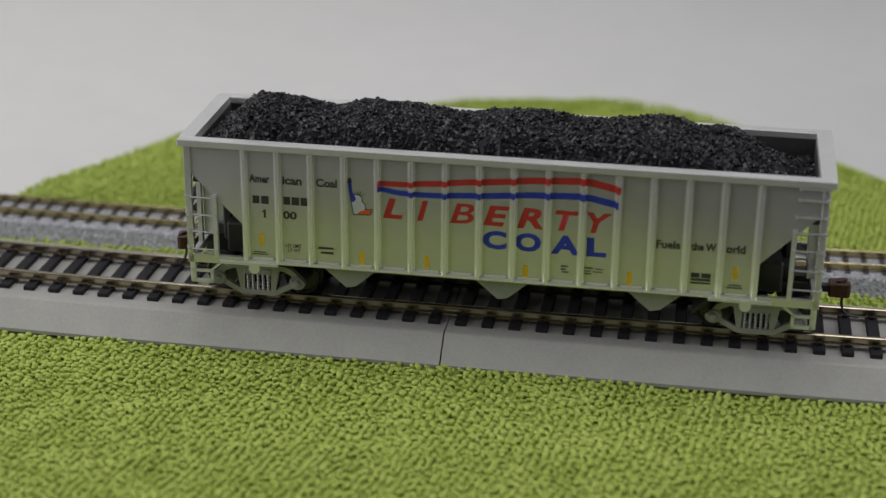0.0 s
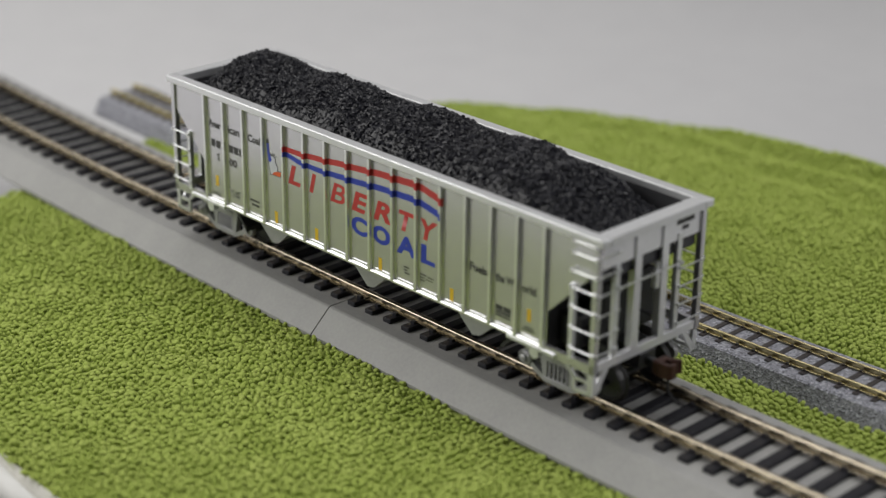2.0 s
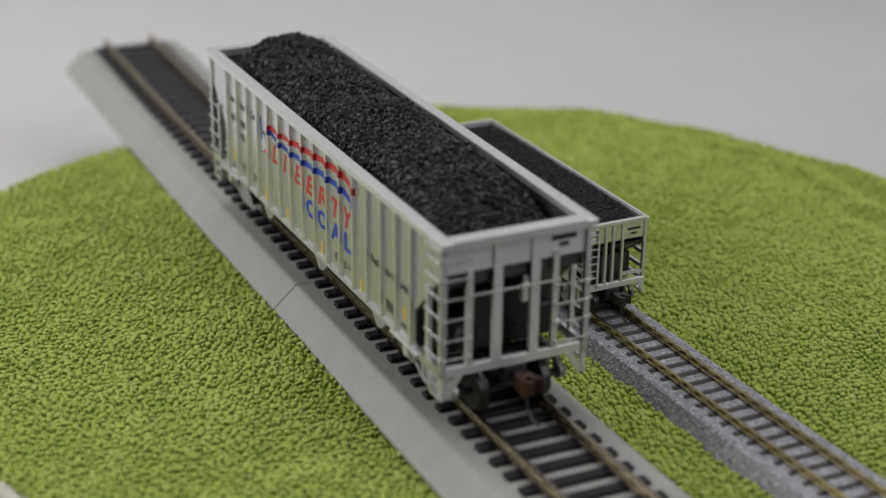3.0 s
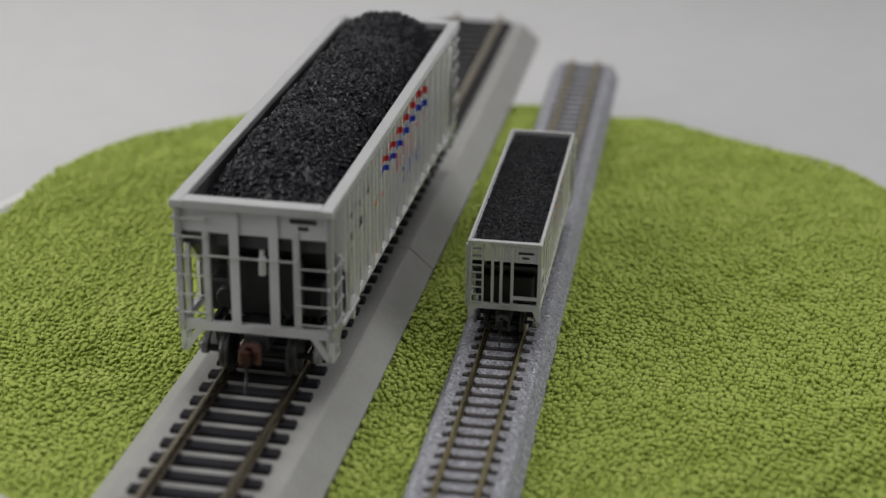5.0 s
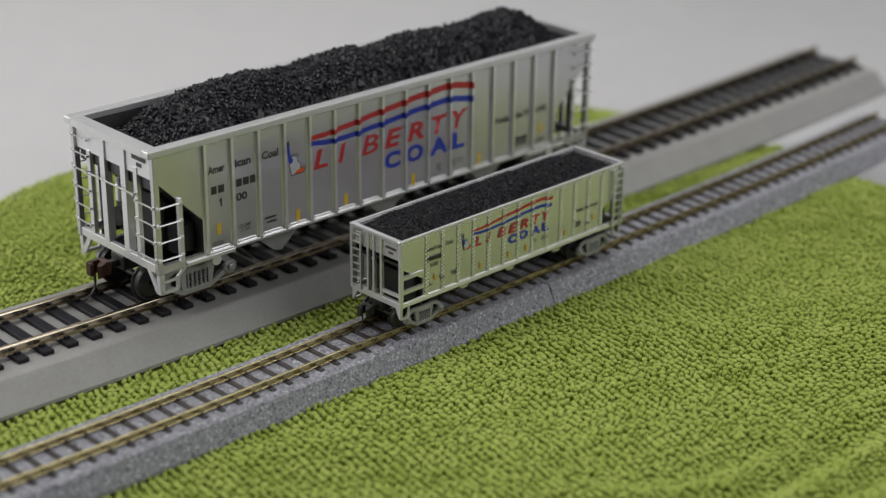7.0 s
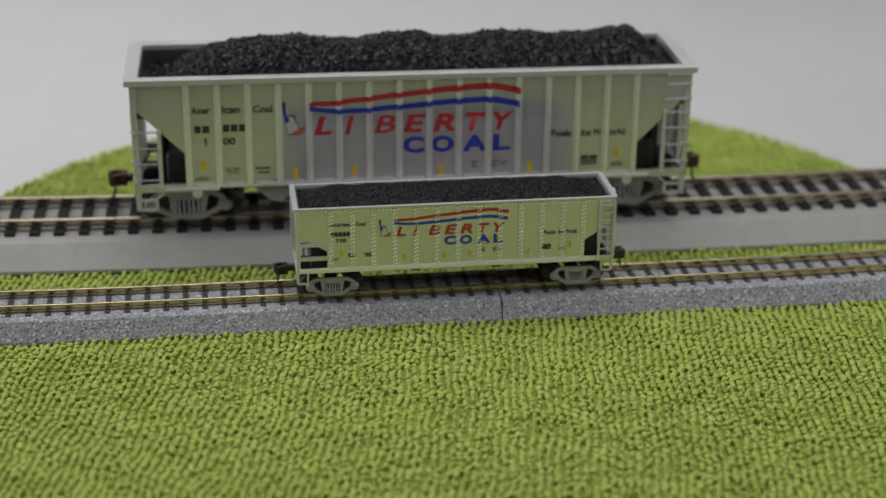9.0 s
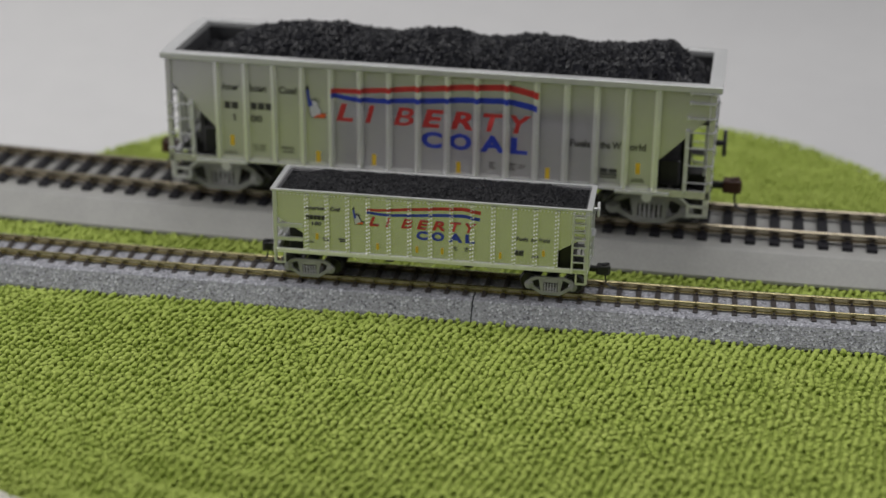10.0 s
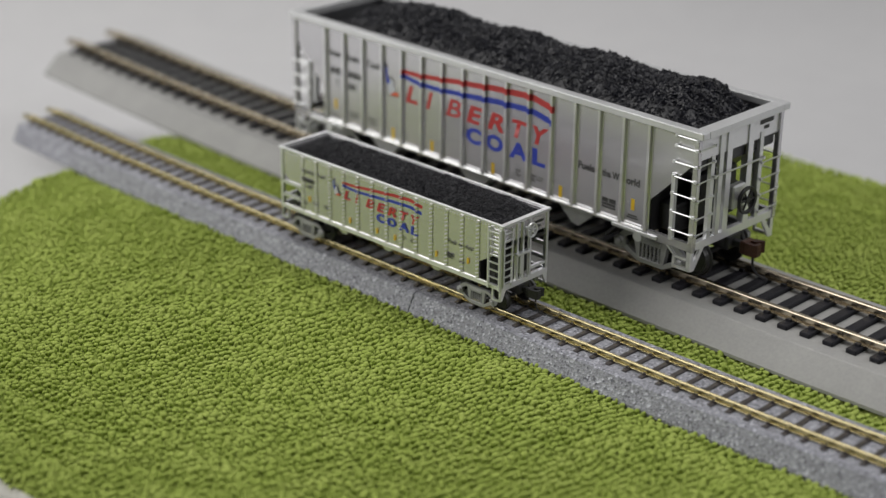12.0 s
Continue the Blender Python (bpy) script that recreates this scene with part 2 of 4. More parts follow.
def towel_height(x, y):
    """Cloth height on the platter: gentle folds, and the edge that rolls over."""
    r, a = math.hypot(x, y), math.atan2(y, x)
    z = -1.3 + 0.8 * noise.noise((x * 0.024, y * 0.024, 3.1)) + 0.45 * noise.noise((x * 0.07, y * 0.07, 7.7)) + wave(a, r)
    z += 1.1 * noise.noise((x * 0.036, y * 0.036, 5.5)) * min(max((r - 85) / 45, 0.0), 1.0) * min(max((abs(y + 10) - 58) / 20, 0.0), 1.0)
    z += 1.5 * math.sin(r * 0.40 + 1.5 * math.sin(a * 9)) * bulge(math.degrees(a) % 360, 78, 32) * min(max((r - 118) / 25, 0.0), 1.0)     # crumpled by the rim
    z -= 1.6 * bulge(y - N_Y - N_SLOPE * x, 14.0, 9.0)      # pressed down along the small track
    edge = rim_radius(a)
    d = r - (edge - 2.4)
    if d > 0:
        z -= 1.6 - 1.6 * math.sqrt(max(1.0 - min(d / 2.4, 0.99) ** 2, 0.0))
    return z


HO_Y, N_Y, N_SLOPE = -36.6, 16.6, 0.022


def under_track(x, y):
    if -25.7 < y - HO_Y < 25.7:
        return True
    return -12.9 < y - N_Y - N_SLOPE * x < 12.9


def turntable():
    bm = bmesh.new()
    lathe(bm, [(150, -24), (158, -23.4), (160, -12), (160, -5.4), (156, -4.6)], (0, 0, 0), "z", 96)
    t = empty("turntable", "white round turntable platter under the towel", "turntable")
    part("platter", bm, TABLE_WHITE, t, smooth=True)
    bm = bmesh.new()
    lathe(bm, [(100, -28.2), (100, -23.8)], (0, 0, 0), "z", 64)
    part("bearing", bm, UNDER_BLACK, t)
    rides(t, Matrix())
    bm = bmesh.new()
    lathe(bm, [(169.6, -33.9), (171, -33.5), (171, -7.9), (170.6, -7.5), (168, -7.5), (167.6, -7.9), (167.6, -28), (120, -28), (120, -33.9)], (0, 0, 0), "z", 96, True)
    base = empty("plinth", "low round white plinth under the turntable", "plinth")
    part("base_plate", bm, TABLE_WHITE, base, smooth=True)
    # added black ring: draws the shade down in the gap
    bm = bmesh.new()
    lathe(bm, [(167.5, -12.2), (167.5, -11.6), (161.5, -11.6), (161.5, -12.2)], (0, 0, 0), "z", 96, True)
    part("gap_shade_ring", bm, UNDER_BLACK, base, "black ring painted as the shade in the gap round the platter")


turntable()


def towel():
    t = empty("green_towel", "grass-green terry towel spread over the turntable as a lawn", "towel")
    bm = bmesh.new()
    rings, sides = 60, 160
    verts = []
    for i in range(rings + 1):
        row = []
        for k in range(sides):
            a = 2 * math.pi * k / sides
            r = rim_radius(a) * i / rings
            row.append(bm.verts.new((r * math.cos(a), r * math.sin(a), towel_height(r * math.cos(a), r * math.sin(a)) - 0.55)) if i else None)
        verts.append(row)
    c = bm.verts.new((0, 0, towel_height(0, 0) - 0.55))
    for k in range(sides):
        bm.faces.new((c, verts[1][k], verts[1][(k + 1) % sides]))
        for i in range(1, rings):
            bm.faces.new((verts[i][k], verts[i + 1][k], verts[i + 1][(k + 1) % sides], verts[i][(k + 1) % sides]))
    part("cloth", bm, TERRY, t, smooth=True)
    bm = bmesh.new()
    lo, hi = [], []
    for k in range(sides * 2):
        a = math.pi * k / sides
        r = rim_radius(a) - 0.6 + 0.35 * math.sin(a * 160)
        hi.append(bm.verts.new((r * math.cos(a), r * math.sin(a), -2.7 + wave(a, r))))
        lo.append(bm.verts.new(((r + 2.4) * math.cos(a), (r + 2.4) * math.sin(a), -6.2 + wave(a, r))))
    for k in range(sides * 2):
        j = (k + 1) % (sides * 2)
        bm.faces.new((hi[k], lo[k], lo[j], hi[j]))
    hem = part("hem", bm, HEM_WHITE, t, "white ribbed hem", smooth=True)
    hem.modifiers.new("thickness", "SOLIDIFY").thickness = 0.0012
    # terry loops: small leaning beads, row by row
    rng = np.random.default_rng(4)
    pu, pv, slant = 2.1, 1.25, radians(80)
    gu, gv = np.meshgrid(np.arange(-180, 180, pu), np.arange(-180, 180, pv))
    u, v = gu.ravel(), gv.ravel()
    u = u + 0.9 * np.sin(v * 0.05) + 0.6 * np.sin(u * 0.07 + 1) + 0.35 * np.sin(v * 0.21 + u * 0.1)
    x, y = u * math.sin(slant) + v * math.cos(slant), -u * math.cos(slant) + v * math.sin(slant)
    brushed = np.clip((10.0 - y) / 70.0, 0, 1)      # the pile is combed in rows on one half, ruffled on the other
    x = x + rng.normal(0, 1, x.size) * (0.25 + 0.08 * brushed)
    y = y + rng.normal(0, 1, x.size) * (0.25 + 0.08 * brushed)
    keep = [i for i in range(len(x)) if math.hypot(x[i], y[i]) < rim_radius(math.atan2(y[i], x[i])) - 0.4 and not under_track(x[i], y[i])]
    x, y, brushed = x[keep], y[keep], brushed[keep]
    n = len(x)
    z = np.array([towel_height(a, b) for a, b in zip(x, y)])
    r = np.hypot(x, y)
    edge = np.array([rim_radius(a) for a in np.arctan2(y, x)])
    lean_out = np.clip((r - (edge - 2.4)) / 2.4, 0, 1) ** 1.5
    dirx, diry = x / np.maximum(r, 1), y / np.maximum(r, 1)
    sides = 5
    ring = np.arange(sides) * 2 * np.pi / sides
    levels = ((0.0, 0.55), (0.45, 0.82), (0.78, 1.0), (0.98, 0.6))
    tmpl = [(np.cos(a) * w, np.sin(a) * w, h) for h, w in levels for a in ring] + [(0, 0, 1.06)]
    tmpl = np.array(tmpl)
    size = (0.80 - 0.02 * brushed) * rng.uniform(0.7, 1.3, n)
    clump = np.array([noise.noise((p * 0.10, q * 0.10, 1.0)) for p, q in zip(x, y)])      # patches where the pile lies one way
    drift = np.array([noise.noise((p * 0.10, q * 0.10, 6.0)) for p, q in zip(x, y)])
    tall = (1.48 - 0.28 * brushed + 0.4 * clump) * rng.uniform(0.75, 1.25, n)
    sx, sy = rng.uniform(0.75, 1.1, n), rng.uniform(0.82, 1.2, n)
    spin = slant - math.pi / 2 + rng.normal(0, 1, n) * (0.4 + 0.4 * brushed)
    away = -0.3 + 0.25 * np.sin(x * 0.05 + y * 0.03)
    lx = rng.normal(0, 1, n) * (0.22 + 0.25 * brushed) + away * math.sin(slant) + 0.4 * clump
    ly = rng.normal(0, 1, n) * (0.25 + 0.25 * brushed) - away * math.cos(slant) + 0.3 * np.sin(y * 0.055 - x * 0.02 + 1) + 0.4 * drift
    lx, ly = lx + dirx * lean_out * 0.9, ly + diry * lean_out * 0.9
    up = 1.0 - 0.45 * lean_out
    cs, sn = np.cos(spin), np.sin(spin)
    tx, ty, tz = tmpl[:, 0][None] * (size * sx)[:, None], tmpl[:, 1][None] * (size * sy)[:, None], tmpl[:, 2][None]
    vx = cs[:, None] * tx - sn[:, None] * ty + x[:, None] + (lx * 0.8)[:, None] * tz ** 1.6
    vy = sn[:, None] * tx + cs[:, None] * ty + y[:, None] + (ly * 0.8)[:, None] * tz ** 1.6
    vz = z[:, None] - 0.6 + (tall * up)[:, None] * tz
    co = np.stack([vx, vy, vz], 2).reshape(-1, 3) * MM
    faces = []
    for lv in range(len(levels) - 1):
        for k in range(sides):
            a, b = lv * sides + k, lv * sides + (k + 1) % sides
            faces += [(a, b, b + sides), (a, b + sides, a + sides)]
    top = len(tmpl) - 1
    faces += [((len(levels) - 1) * sides + k, (len(levels) - 1) * sides + (k + 1) % sides, top) for k in range(sides)]
    faces = np.array(faces)
    tri = (faces[None] + (np.arange(n) * len(tmpl))[:, None, None]).reshape(-1)
    me = bpy.data.meshes.new("terry_pile")
    me.vertices.add(len(co))
    me.vertices.foreach_set("co", co.ravel())
    m = len(tri) // 3
    me.loops.add(m * 3)
    me.loops.foreach_set("vertex_index", tri.astype(np.int32))
    me.polygons.add(m)
    me.polygons.foreach_set("loop_start", np.arange(0, m * 3, 3, dtype=np.int32))
    me.polygons.foreach_set("use_smooth", np.ones(m, dtype=bool))
    me.update(calc_edges=True)
    me.materials.append(TERRY)
    loops = part("terry_pile", me, TERRY, t)
    tagged(loops, "short dense green terry loops", kind="stuff")
    rides(t, Matrix())


towel()


# ---- track ----
def bow(x):
    """Both ends of the long tracks spring up a little, clear of the cloth."""
    return 1.55e-4 * max(0.0, abs(x) - 75.0) ** 2


def bowed(bm, x0, x1):
    x = math.ceil(x0 / 12) * 12
    while x < x1:
        if abs(x) > 70:
            bmesh.ops.bisect_plane(bm, geom=bm.verts[:] + bm.edges[:] + bm.faces[:], plane_co=(x, 0, 0), plane_no=(1, 0, 0))
        x += 12
    for v in bm.verts:
        v.co.z += bow(v.co.x)
    return bm


def rail_mesh(name, x0, x1, h, head, foot, metal):
    bm = bmesh.new()
    w, f = head / 2, foot / 2
    half = [(f, 0), (f, h * 0.12), (w * 0.45, h * 0.25), (w * 0.45, h * 0.66), (w, h * 0.76), (w, h * 0.86)]
    half += [(w * math.cos(q), h * (0.86 + 0.14 * math.sin(q))) for q in (0.45, 0.8, 1.1, 1.35)]
    prism(bm, half + [(-y, z) for y, z in half[::-1]], x0, x1, "x")
    return mesh_of(name, bowed(bm, x0, x1), metal)


def track(name, label, x0, x1, spec, m):
    """One length of sectional track on its moulded roadbed; spec holds the sizes of the scale."""
    t = empty(name, label, "model track", "lengths of model track")
    s = spec
    bm = bmesh.new()
    wt, wb, zt = s["top"] / 2, s["base"] / 2, s["bed"]
    zf = s["foot_z"]
    prism(bm, [(-wb, zf - 1), (wb, zf - 1), (wb, zf), (wt + 0.5, zt - 0.25), (wt - 0.2, zt), (-wt + 0.2, zt), (-wt - 0.5, zt - 0.25), (-wb, zf)],
          x0 + 0.2, x1 - 0.2, "x")
    part("roadbed", bowed(bm, x0, x1), s["bed_mat"], t)
    bm = bmesh.new()
    tl, tw, zh = s["tie"] / 2, s["tie_w"] / 2, s["rail_z"]
    box(bm, -tw, tw, -tl, tl, zt - 0.4, zh + 0.02, min(0.25, tw * 0.25))
    for y in (-s["gauge"], s["gauge"]):
        for dy in (-s["foot"] * 0.72, s["foot"] * 0.72):
            yy = y / 2 + dy
            box(bm, -tw * 0.45, tw * 0.45, yy - s["foot"] * 0.2, yy + s["foot"] * 0.2, zh, zh + s["rail"] * 0.32)
    tie = mesh_of("tie", bm, s["tie_mat"])
    count = int(round((x1 - x0) / s["pitch"]))
    pitch = (x1 - x0) / count
    for i in range(count):
        part("tie", tie, None, t, at=at_mm(x0 + pitch * (i + 0.5), 0, bow(x0 + pitch * (i + 0.5))))
    rail = rail_mesh("rail", x0, x1, s["rail"], s["head"], s["foot"], s["metal"])
    for y in (-s["gauge"] / 2, s["gauge"] / 2):
        part("rail", rail, None, t, at=at_mm(0, y, zh))
    bm = bmesh.new()
    hf = s["foot"] * 0.62
    prism(bm, [(-hf, -0.1), (hf, -0.1), (hf, s["rail"] * 0.2), (s["head"] * 0.42, s["rail"] * 0.34), (s["head"] * 0.42, s["rail"] * 0.62),
               (-s["head"] * 0.42, s["rail"] * 0.62), (-s["head"] * 0.42, s["rail"] * 0.34), (-hf, s["rail"] * 0.2)], x1 - s["pitch"] * 0.8, x1 + s["pitch"] * 0.8, "x")
    joiner = mesh_of("rail_joiner", bowed(bm, x1 - 5, x1 + 5), s["metal"])
    for y in (-s["gauge"] / 2, s["gauge"] / 2):
        part("rail_joiner", joiner, None, t, at=at_mm(0, y, zh))
    rides(t, m)


HO = dict(metal=BRONZE, top=37.0, base=51.2, bed=6.1, foot_z=-0.2, bed_mat=ROADBED_GREY, tie=28.4, tie_w=3.2, tie_mat=TIE_BLACK, pitch=7.25,
          gauge=18.3, rail=2.5, head=1.5, foot=2.4, rail_z=7.35)
NS = dict(metal=BRASS, top=20.4, base=26.6, bed=3.0, foot_z=-2.2, bed_mat=BALLAST, tie=15.6, tie_w=1.55, tie_mat=TIE_BROWN, pitch=5.35,
          gauge=9.9, rail=1.75, head=0.85, foot=1.5, rail_z=3.45)
HO_TRACK = at_mm(0, HO_Y, 0)
N_TRACK = at_mm(0, N_Y, 0, rz=math.degrees(math.atan(N_SLOPE)))
LARGE_TRACK = "larger-scale sectional track, black ties on smooth grey roadbed"
SMALL_TRACK = "smaller-scale sectional track, brown ties on speckled grey ballast roadbed"
track("track", LARGE_TRACK, -234.5, 1.2, HO, HO_TRACK)
track("track", LARGE_TRACK, 1.2, 241.0, HO, HO_TRACK)
track("track", SMALL_TRACK, -199.0, -5.0, NS, N_TRACK)
track("track", SMALL_TRACK, -5.0, 192.5, NS, N_TRACK)


# ---- running gear, made for the large wagon and scaled for the small one ----
def truck(parent, x, k, z=0.0, deep=1.0):
    """A two-axle truck: cast side frames with windows and springs, wheelsets, bolster. Drawn for the large scale, its
    rail top at z; k scales it and deep lengthens what hangs below the axles."""
    t = new("truck")
    t.parent = parent
    t.matrix_basis = at_mm(x, 0, z)
    up = 0.45 * k
    bm = bmesh.new()
    prism(bm, [(-11.2, 6.4), (-9.4, 8.5), (-7.0, 9.5), (7.0, 9.5), (9.4, 8.5), (11.2, 6.4), (9.6, 5.6), (8.4, 7.1), (6.4, 8.1), (-6.4, 8.1),
               (-8.4, 7.1), (-9.6, 5.6)], -0.7, 0.7)
    prism(bm, [(-10.4, 4.0), (-4.2, 0.7), (4.2, 0.7), (10.4, 4.0), (9.6, 5.7), (8.8, 4.9), (4.2, 2.1), (-4.2, 2.1), (-8.8, 4.9), (-9.6, 5.7)], -0.65, 0.65)
    for a in (-1, 1):
        prism(bm, [(a * 3.4, 1.9), (a * 4.5, 1.9), (a * 5.6, 8.3), (a * 3.4, 8.3)], -0.75, 0.75)
        lathe(bm, [(2.0, 0.5), (2.1, -0.6), (1.9, -1.0), (1.5, -1.15)], (a * 10.2, 0, 5.0), "y", 16)
        lathe(bm, [(1.0, -1.1), (1.0, -1.7), (0.6, -1.9)], (a * 10.2, 0, 5.0), "y", 8)
        for b in (-1, 1):
            lathe(bm, [(0.3, -1.0), (0.3, -1.35), (0.15, -1.45)], (a * 10.2 + b * 1.45, 0, 5.0 + 0.9), "y", 6)
    box(bm, -3.5, 3.5, -0.95, 0.5, 6.7, 8.4, 0.2)
    box(bm, -4.4, 4.4, -0.85, 0.5, 1.5, 2.2, 0.15)
    for v in bm.verts:
        v.co.x *= 1.07
        if v.co.z < 5.0:
            v.co.z = 5.0 - (5.0 - v.co.z) * deep
    frame_mesh = mesh_of("side_frame", scaled(bm, k), TRUCK_GREY)
    bm = bmesh.new()
    lathe(bm, [(0.52 if q % 2 else 0.3, 0.47 * q) for q in range(11)], (0, 0, 2.1 - 4.0 * (deep - 1)), "z", 8)
    spring = mesh_of("spring", scaled(bm, k), TRUCK_GREY)
    for rz, y in ((0, -14.2), (180, 14.2)):
        part("side_frame", frame_mesh, None, t, at=at_mm(0, y * k, up, rz=rz))
        for i in range(5):
            part("spring", spring, None, t, at=at_mm((-2.8 + 1.4 * i) * k, y * k * 1.025, up))
    bm = bmesh.new()
    for a in (-1, 1):
        prof = [(0.6, a * 9.4), (4.0, a * 9.3), (4.3, a * 9.7), (4.7, a * 9.7), (4.9, a * 9.2), (4.95, a * 8.1), (5.5, a * 7.7), (5.5, a * 7.3), (4.2, a * 7.2), (3.8, a * 7.6), (1.2, a * 7.7), (0.6, a * 7.4)]
        lathe(bm, prof, (0, 0, 0), "y", 28)
    lathe(bm, [(0.9, -13.2), (0.9, 13.2)], (0, 0, 0), "y", 10)
    wheel = mesh_of("wheelset", scaled(bm, k), WHEEL_STEEL, False)
    for a in (-10.9, 10.9):
        part("wheelset", wheel, None, t, "blackened metal wheels on an axle", at=at_mm(a * k, 0, 4.95 * k))
    bm = bmesh.new()
    box(bm, -3.0, 3.0, -13.2, 13.2, 3.6, 8.0, 0.5)
    box(bm, -4.6, 4.6, -4.0, 4.0, 7.8, 11.6 - z / k, 0.4)
    part("bolster", scaled(bm, k), UNDER_BLACK, t)
    t["label"] = "grey truck with coil springs"
    return t


def coupler(parent, side, x, z, k, material):
    """Knuckle coupler with a bent trip pin, on a black draft box."""
    bm = bmesh.new()
    box(bm, -9, 0.5, -3.4, 3.4, -2.0, 2.6, 0.3)
    box(bm, 0.4, 4.6, -1.1, 1.1, -1.1, 1.1, 0.2)
    base = part("draft_box", scaled(bm, k), UNDER_BLACK, parent, "black draft gear box", at=at_mm(x, 0, z, rz=0 if side > 0 else 180))
    bm = bmesh.new()
    box(bm, 4.0, 6.2, -2.5, 2.6, -2.1, 2.1, 0.4)
    prism(bm, [(6.0, 2.6), (6.0, 0.6), (7.6, 0.9), (9.0, 2.4), (9.6, 3.4), (8.6, 3.7), (7.2, 3.2)], -1.9, 1.9, "z")
    prism(bm, [(6.0, -2.5), (9.4, -2.3), (10.2, -1.6), (10.1, 0.6), (9.2, 0.9), (8.9, -0.9), (6.0, -1.1)], -2.0, 2.0, "z")
    for zz in (-1.0, 0.0, 1.0):
        box(bm, 9.6, 10.35, -1.7, 0.4, zz - 0.25, zz + 0.25)
    part("knuckle", scaled(bm, k), material, base, "knuckle coupler")
    bm = bmesh.new()
    rod(bm, [Vector(p) * k for p in ((8.2, -0.6, -1.5), (8.2, -0.6, -4.5), (8.7, -0.5, -6.6), (10.2, -0.3, -8.1), (12.4, 0.0, -8.8), (13.6, 0.2, -8.8))], 0.42 * k, 6)
    part("trip_pin", bm, UNDER_BLACK, base, "bent black trip pin")


def grab_iron(bm, p, q, out, r):
    """A bar held off the sheet at both ends; out is the way off the sheet."""
    p, q, o = Vector(p), Vector(q), Vector(out)
    rod(bm, [p, p + o, q + o, q], r, 5)
    for e in (p, q):
        d = r * 1.45
        c = e + o
        box(bm, c.x - d, c.x + d, c.y - d, c.y + d, c.z - d, c.z + d)


def coal_load(name, label, lx, ly, top, m, grain, count, seed, coal):
    """A heap of broken coal: a rough bed and many loose chips lying in it."""
    rng = np.random.default_rng(seed)
    nx, ny = int(lx / grain * 1.1), int(ly / grain * 1.1)
    verts, faces = [], []
    for i in range(nx + 1):
        for j in range(ny + 1):
            x, y = -lx / 2 + lx * i / nx, -ly / 2 + ly * j / ny
            verts.append((x * MM, y * MM, (top(x, y) + rng.uniform(-0.35, 0.25) * grain) * MM))
    for i in range(nx):
        for j in range(ny):
            a = i * (ny + 1) + j
            faces.append((a, a + ny + 1, a + ny + 2, a + 1))
    base = np.array([(1, 0, -.3), (0.2, 0.9, -.2), (-0.9, 0.3, -.25), (-0.4, -0.85, -.3), (0.6, -0.5, .35), (0.3, 0.5, .5), (-0.5, 0.1, .45)])
    tris = ((0, 1, 5), (0, 5, 4), (1, 2, 6), (1, 6, 5), (2, 3, 6), (3, 4, 6), (4, 5, 6), (3, 0, 4))
    for _ in range(count):
        x, y = rng.uniform(-lx / 2 + grain * .4, lx / 2 - grain * .4), rng.uniform(-ly / 2 + grain * .4, ly / 2 - grain * .4)
        q = np.array(Euler(tuple(rng.uniform(-0.9, 0.9, 2)) + (rng.uniform(0, 6.28),)).to_matrix())
        s = grain * rng.uniform(0.28, 0.62) * rng.choice([0.8, 1.0, 1.7], p=[0.4, 0.4, 0.2]) * np.array([1, rng.uniform(0.5, 1), rng.uniform(0.5, 1)])
        pts = (base * rng.uniform(0.75, 1.2, base.shape) * s) @ q.T + np.array([x, y, top(x, y) + 0.12 * grain])
        k = len(verts)
        verts += [tuple(v * MM) for v in pts]
        faces += [tuple(k + t for t in f) for f in tris]
    me = bpy.data.meshes.new(name)
    me.from_pydata(verts, [], faces)
    me.materials.append(coal)
    ob = new(name, me)
    tagged(ob, label, "coal load", kind="stuff")
    rides(ob, m)


# ---- the large hopper wagon ----
RIBS = [-66.8 + 8.87 * i for i in range(16)]
SIDE_Y = 19.0
BEAD = ((0.0, 1.05), (0.40, 1.03), (0.50, 0.92), (0.56, 0.14), (0.90, 0.14), (0.98, 0.0))   # half a rib: across, off the sheet
STRAP = ((0.0, 0.28), (0.56, 0.28), (0.6, 0.0))


def bands(side, ribs, section, curve, x0, x1, thick, y, material, name):
    """A painted band that follows the sheet and climbs over each rib."""
    xs = set(np.linspace(x0, x1, 40))
    for r in ribs:
        for d in [q * g for q, _ in section for g in (-1, 1)]:
            if x0 < r + d < x1:
                xs.add(r + d)
    bm = bmesh.new()
    prev = None
    for x in sorted(xs):
        near = min(abs(x - r) for r in ribs)
        yy = y - float(np.interp(near, [q for q, _ in section], [d for _, d in section])) - 0.03
        z = curve((x - x0) / (x1 - x0))
        w = thick((x - x0) / (x1 - x0))
        pair = (bm.verts.new((x, yy, z)), bm.verts.new((x, yy, z + w)))
        if prev:
            bm.faces.new((prev[0], pair[0], pair[1], prev[1]))
        prev = pair
    part(name, bm, material, side, name.replace("_", " ") + " across the side")


def rise(points):
    xs, ys = [p[0] for p in points], [p[1] for p in points]
    def f(u):
        for i in range(len(xs) - 1):
            if u <= xs[i + 1] + 1e-9:
                t = (u - xs[i]) / (xs[i + 1] - xs[i])
                t = t * t * (3 - 2 * t) * 0.5 + t * 0.5
                return ys[i] + (ys[i + 1] - ys[i]) * t
        return ys[-1]
    return f


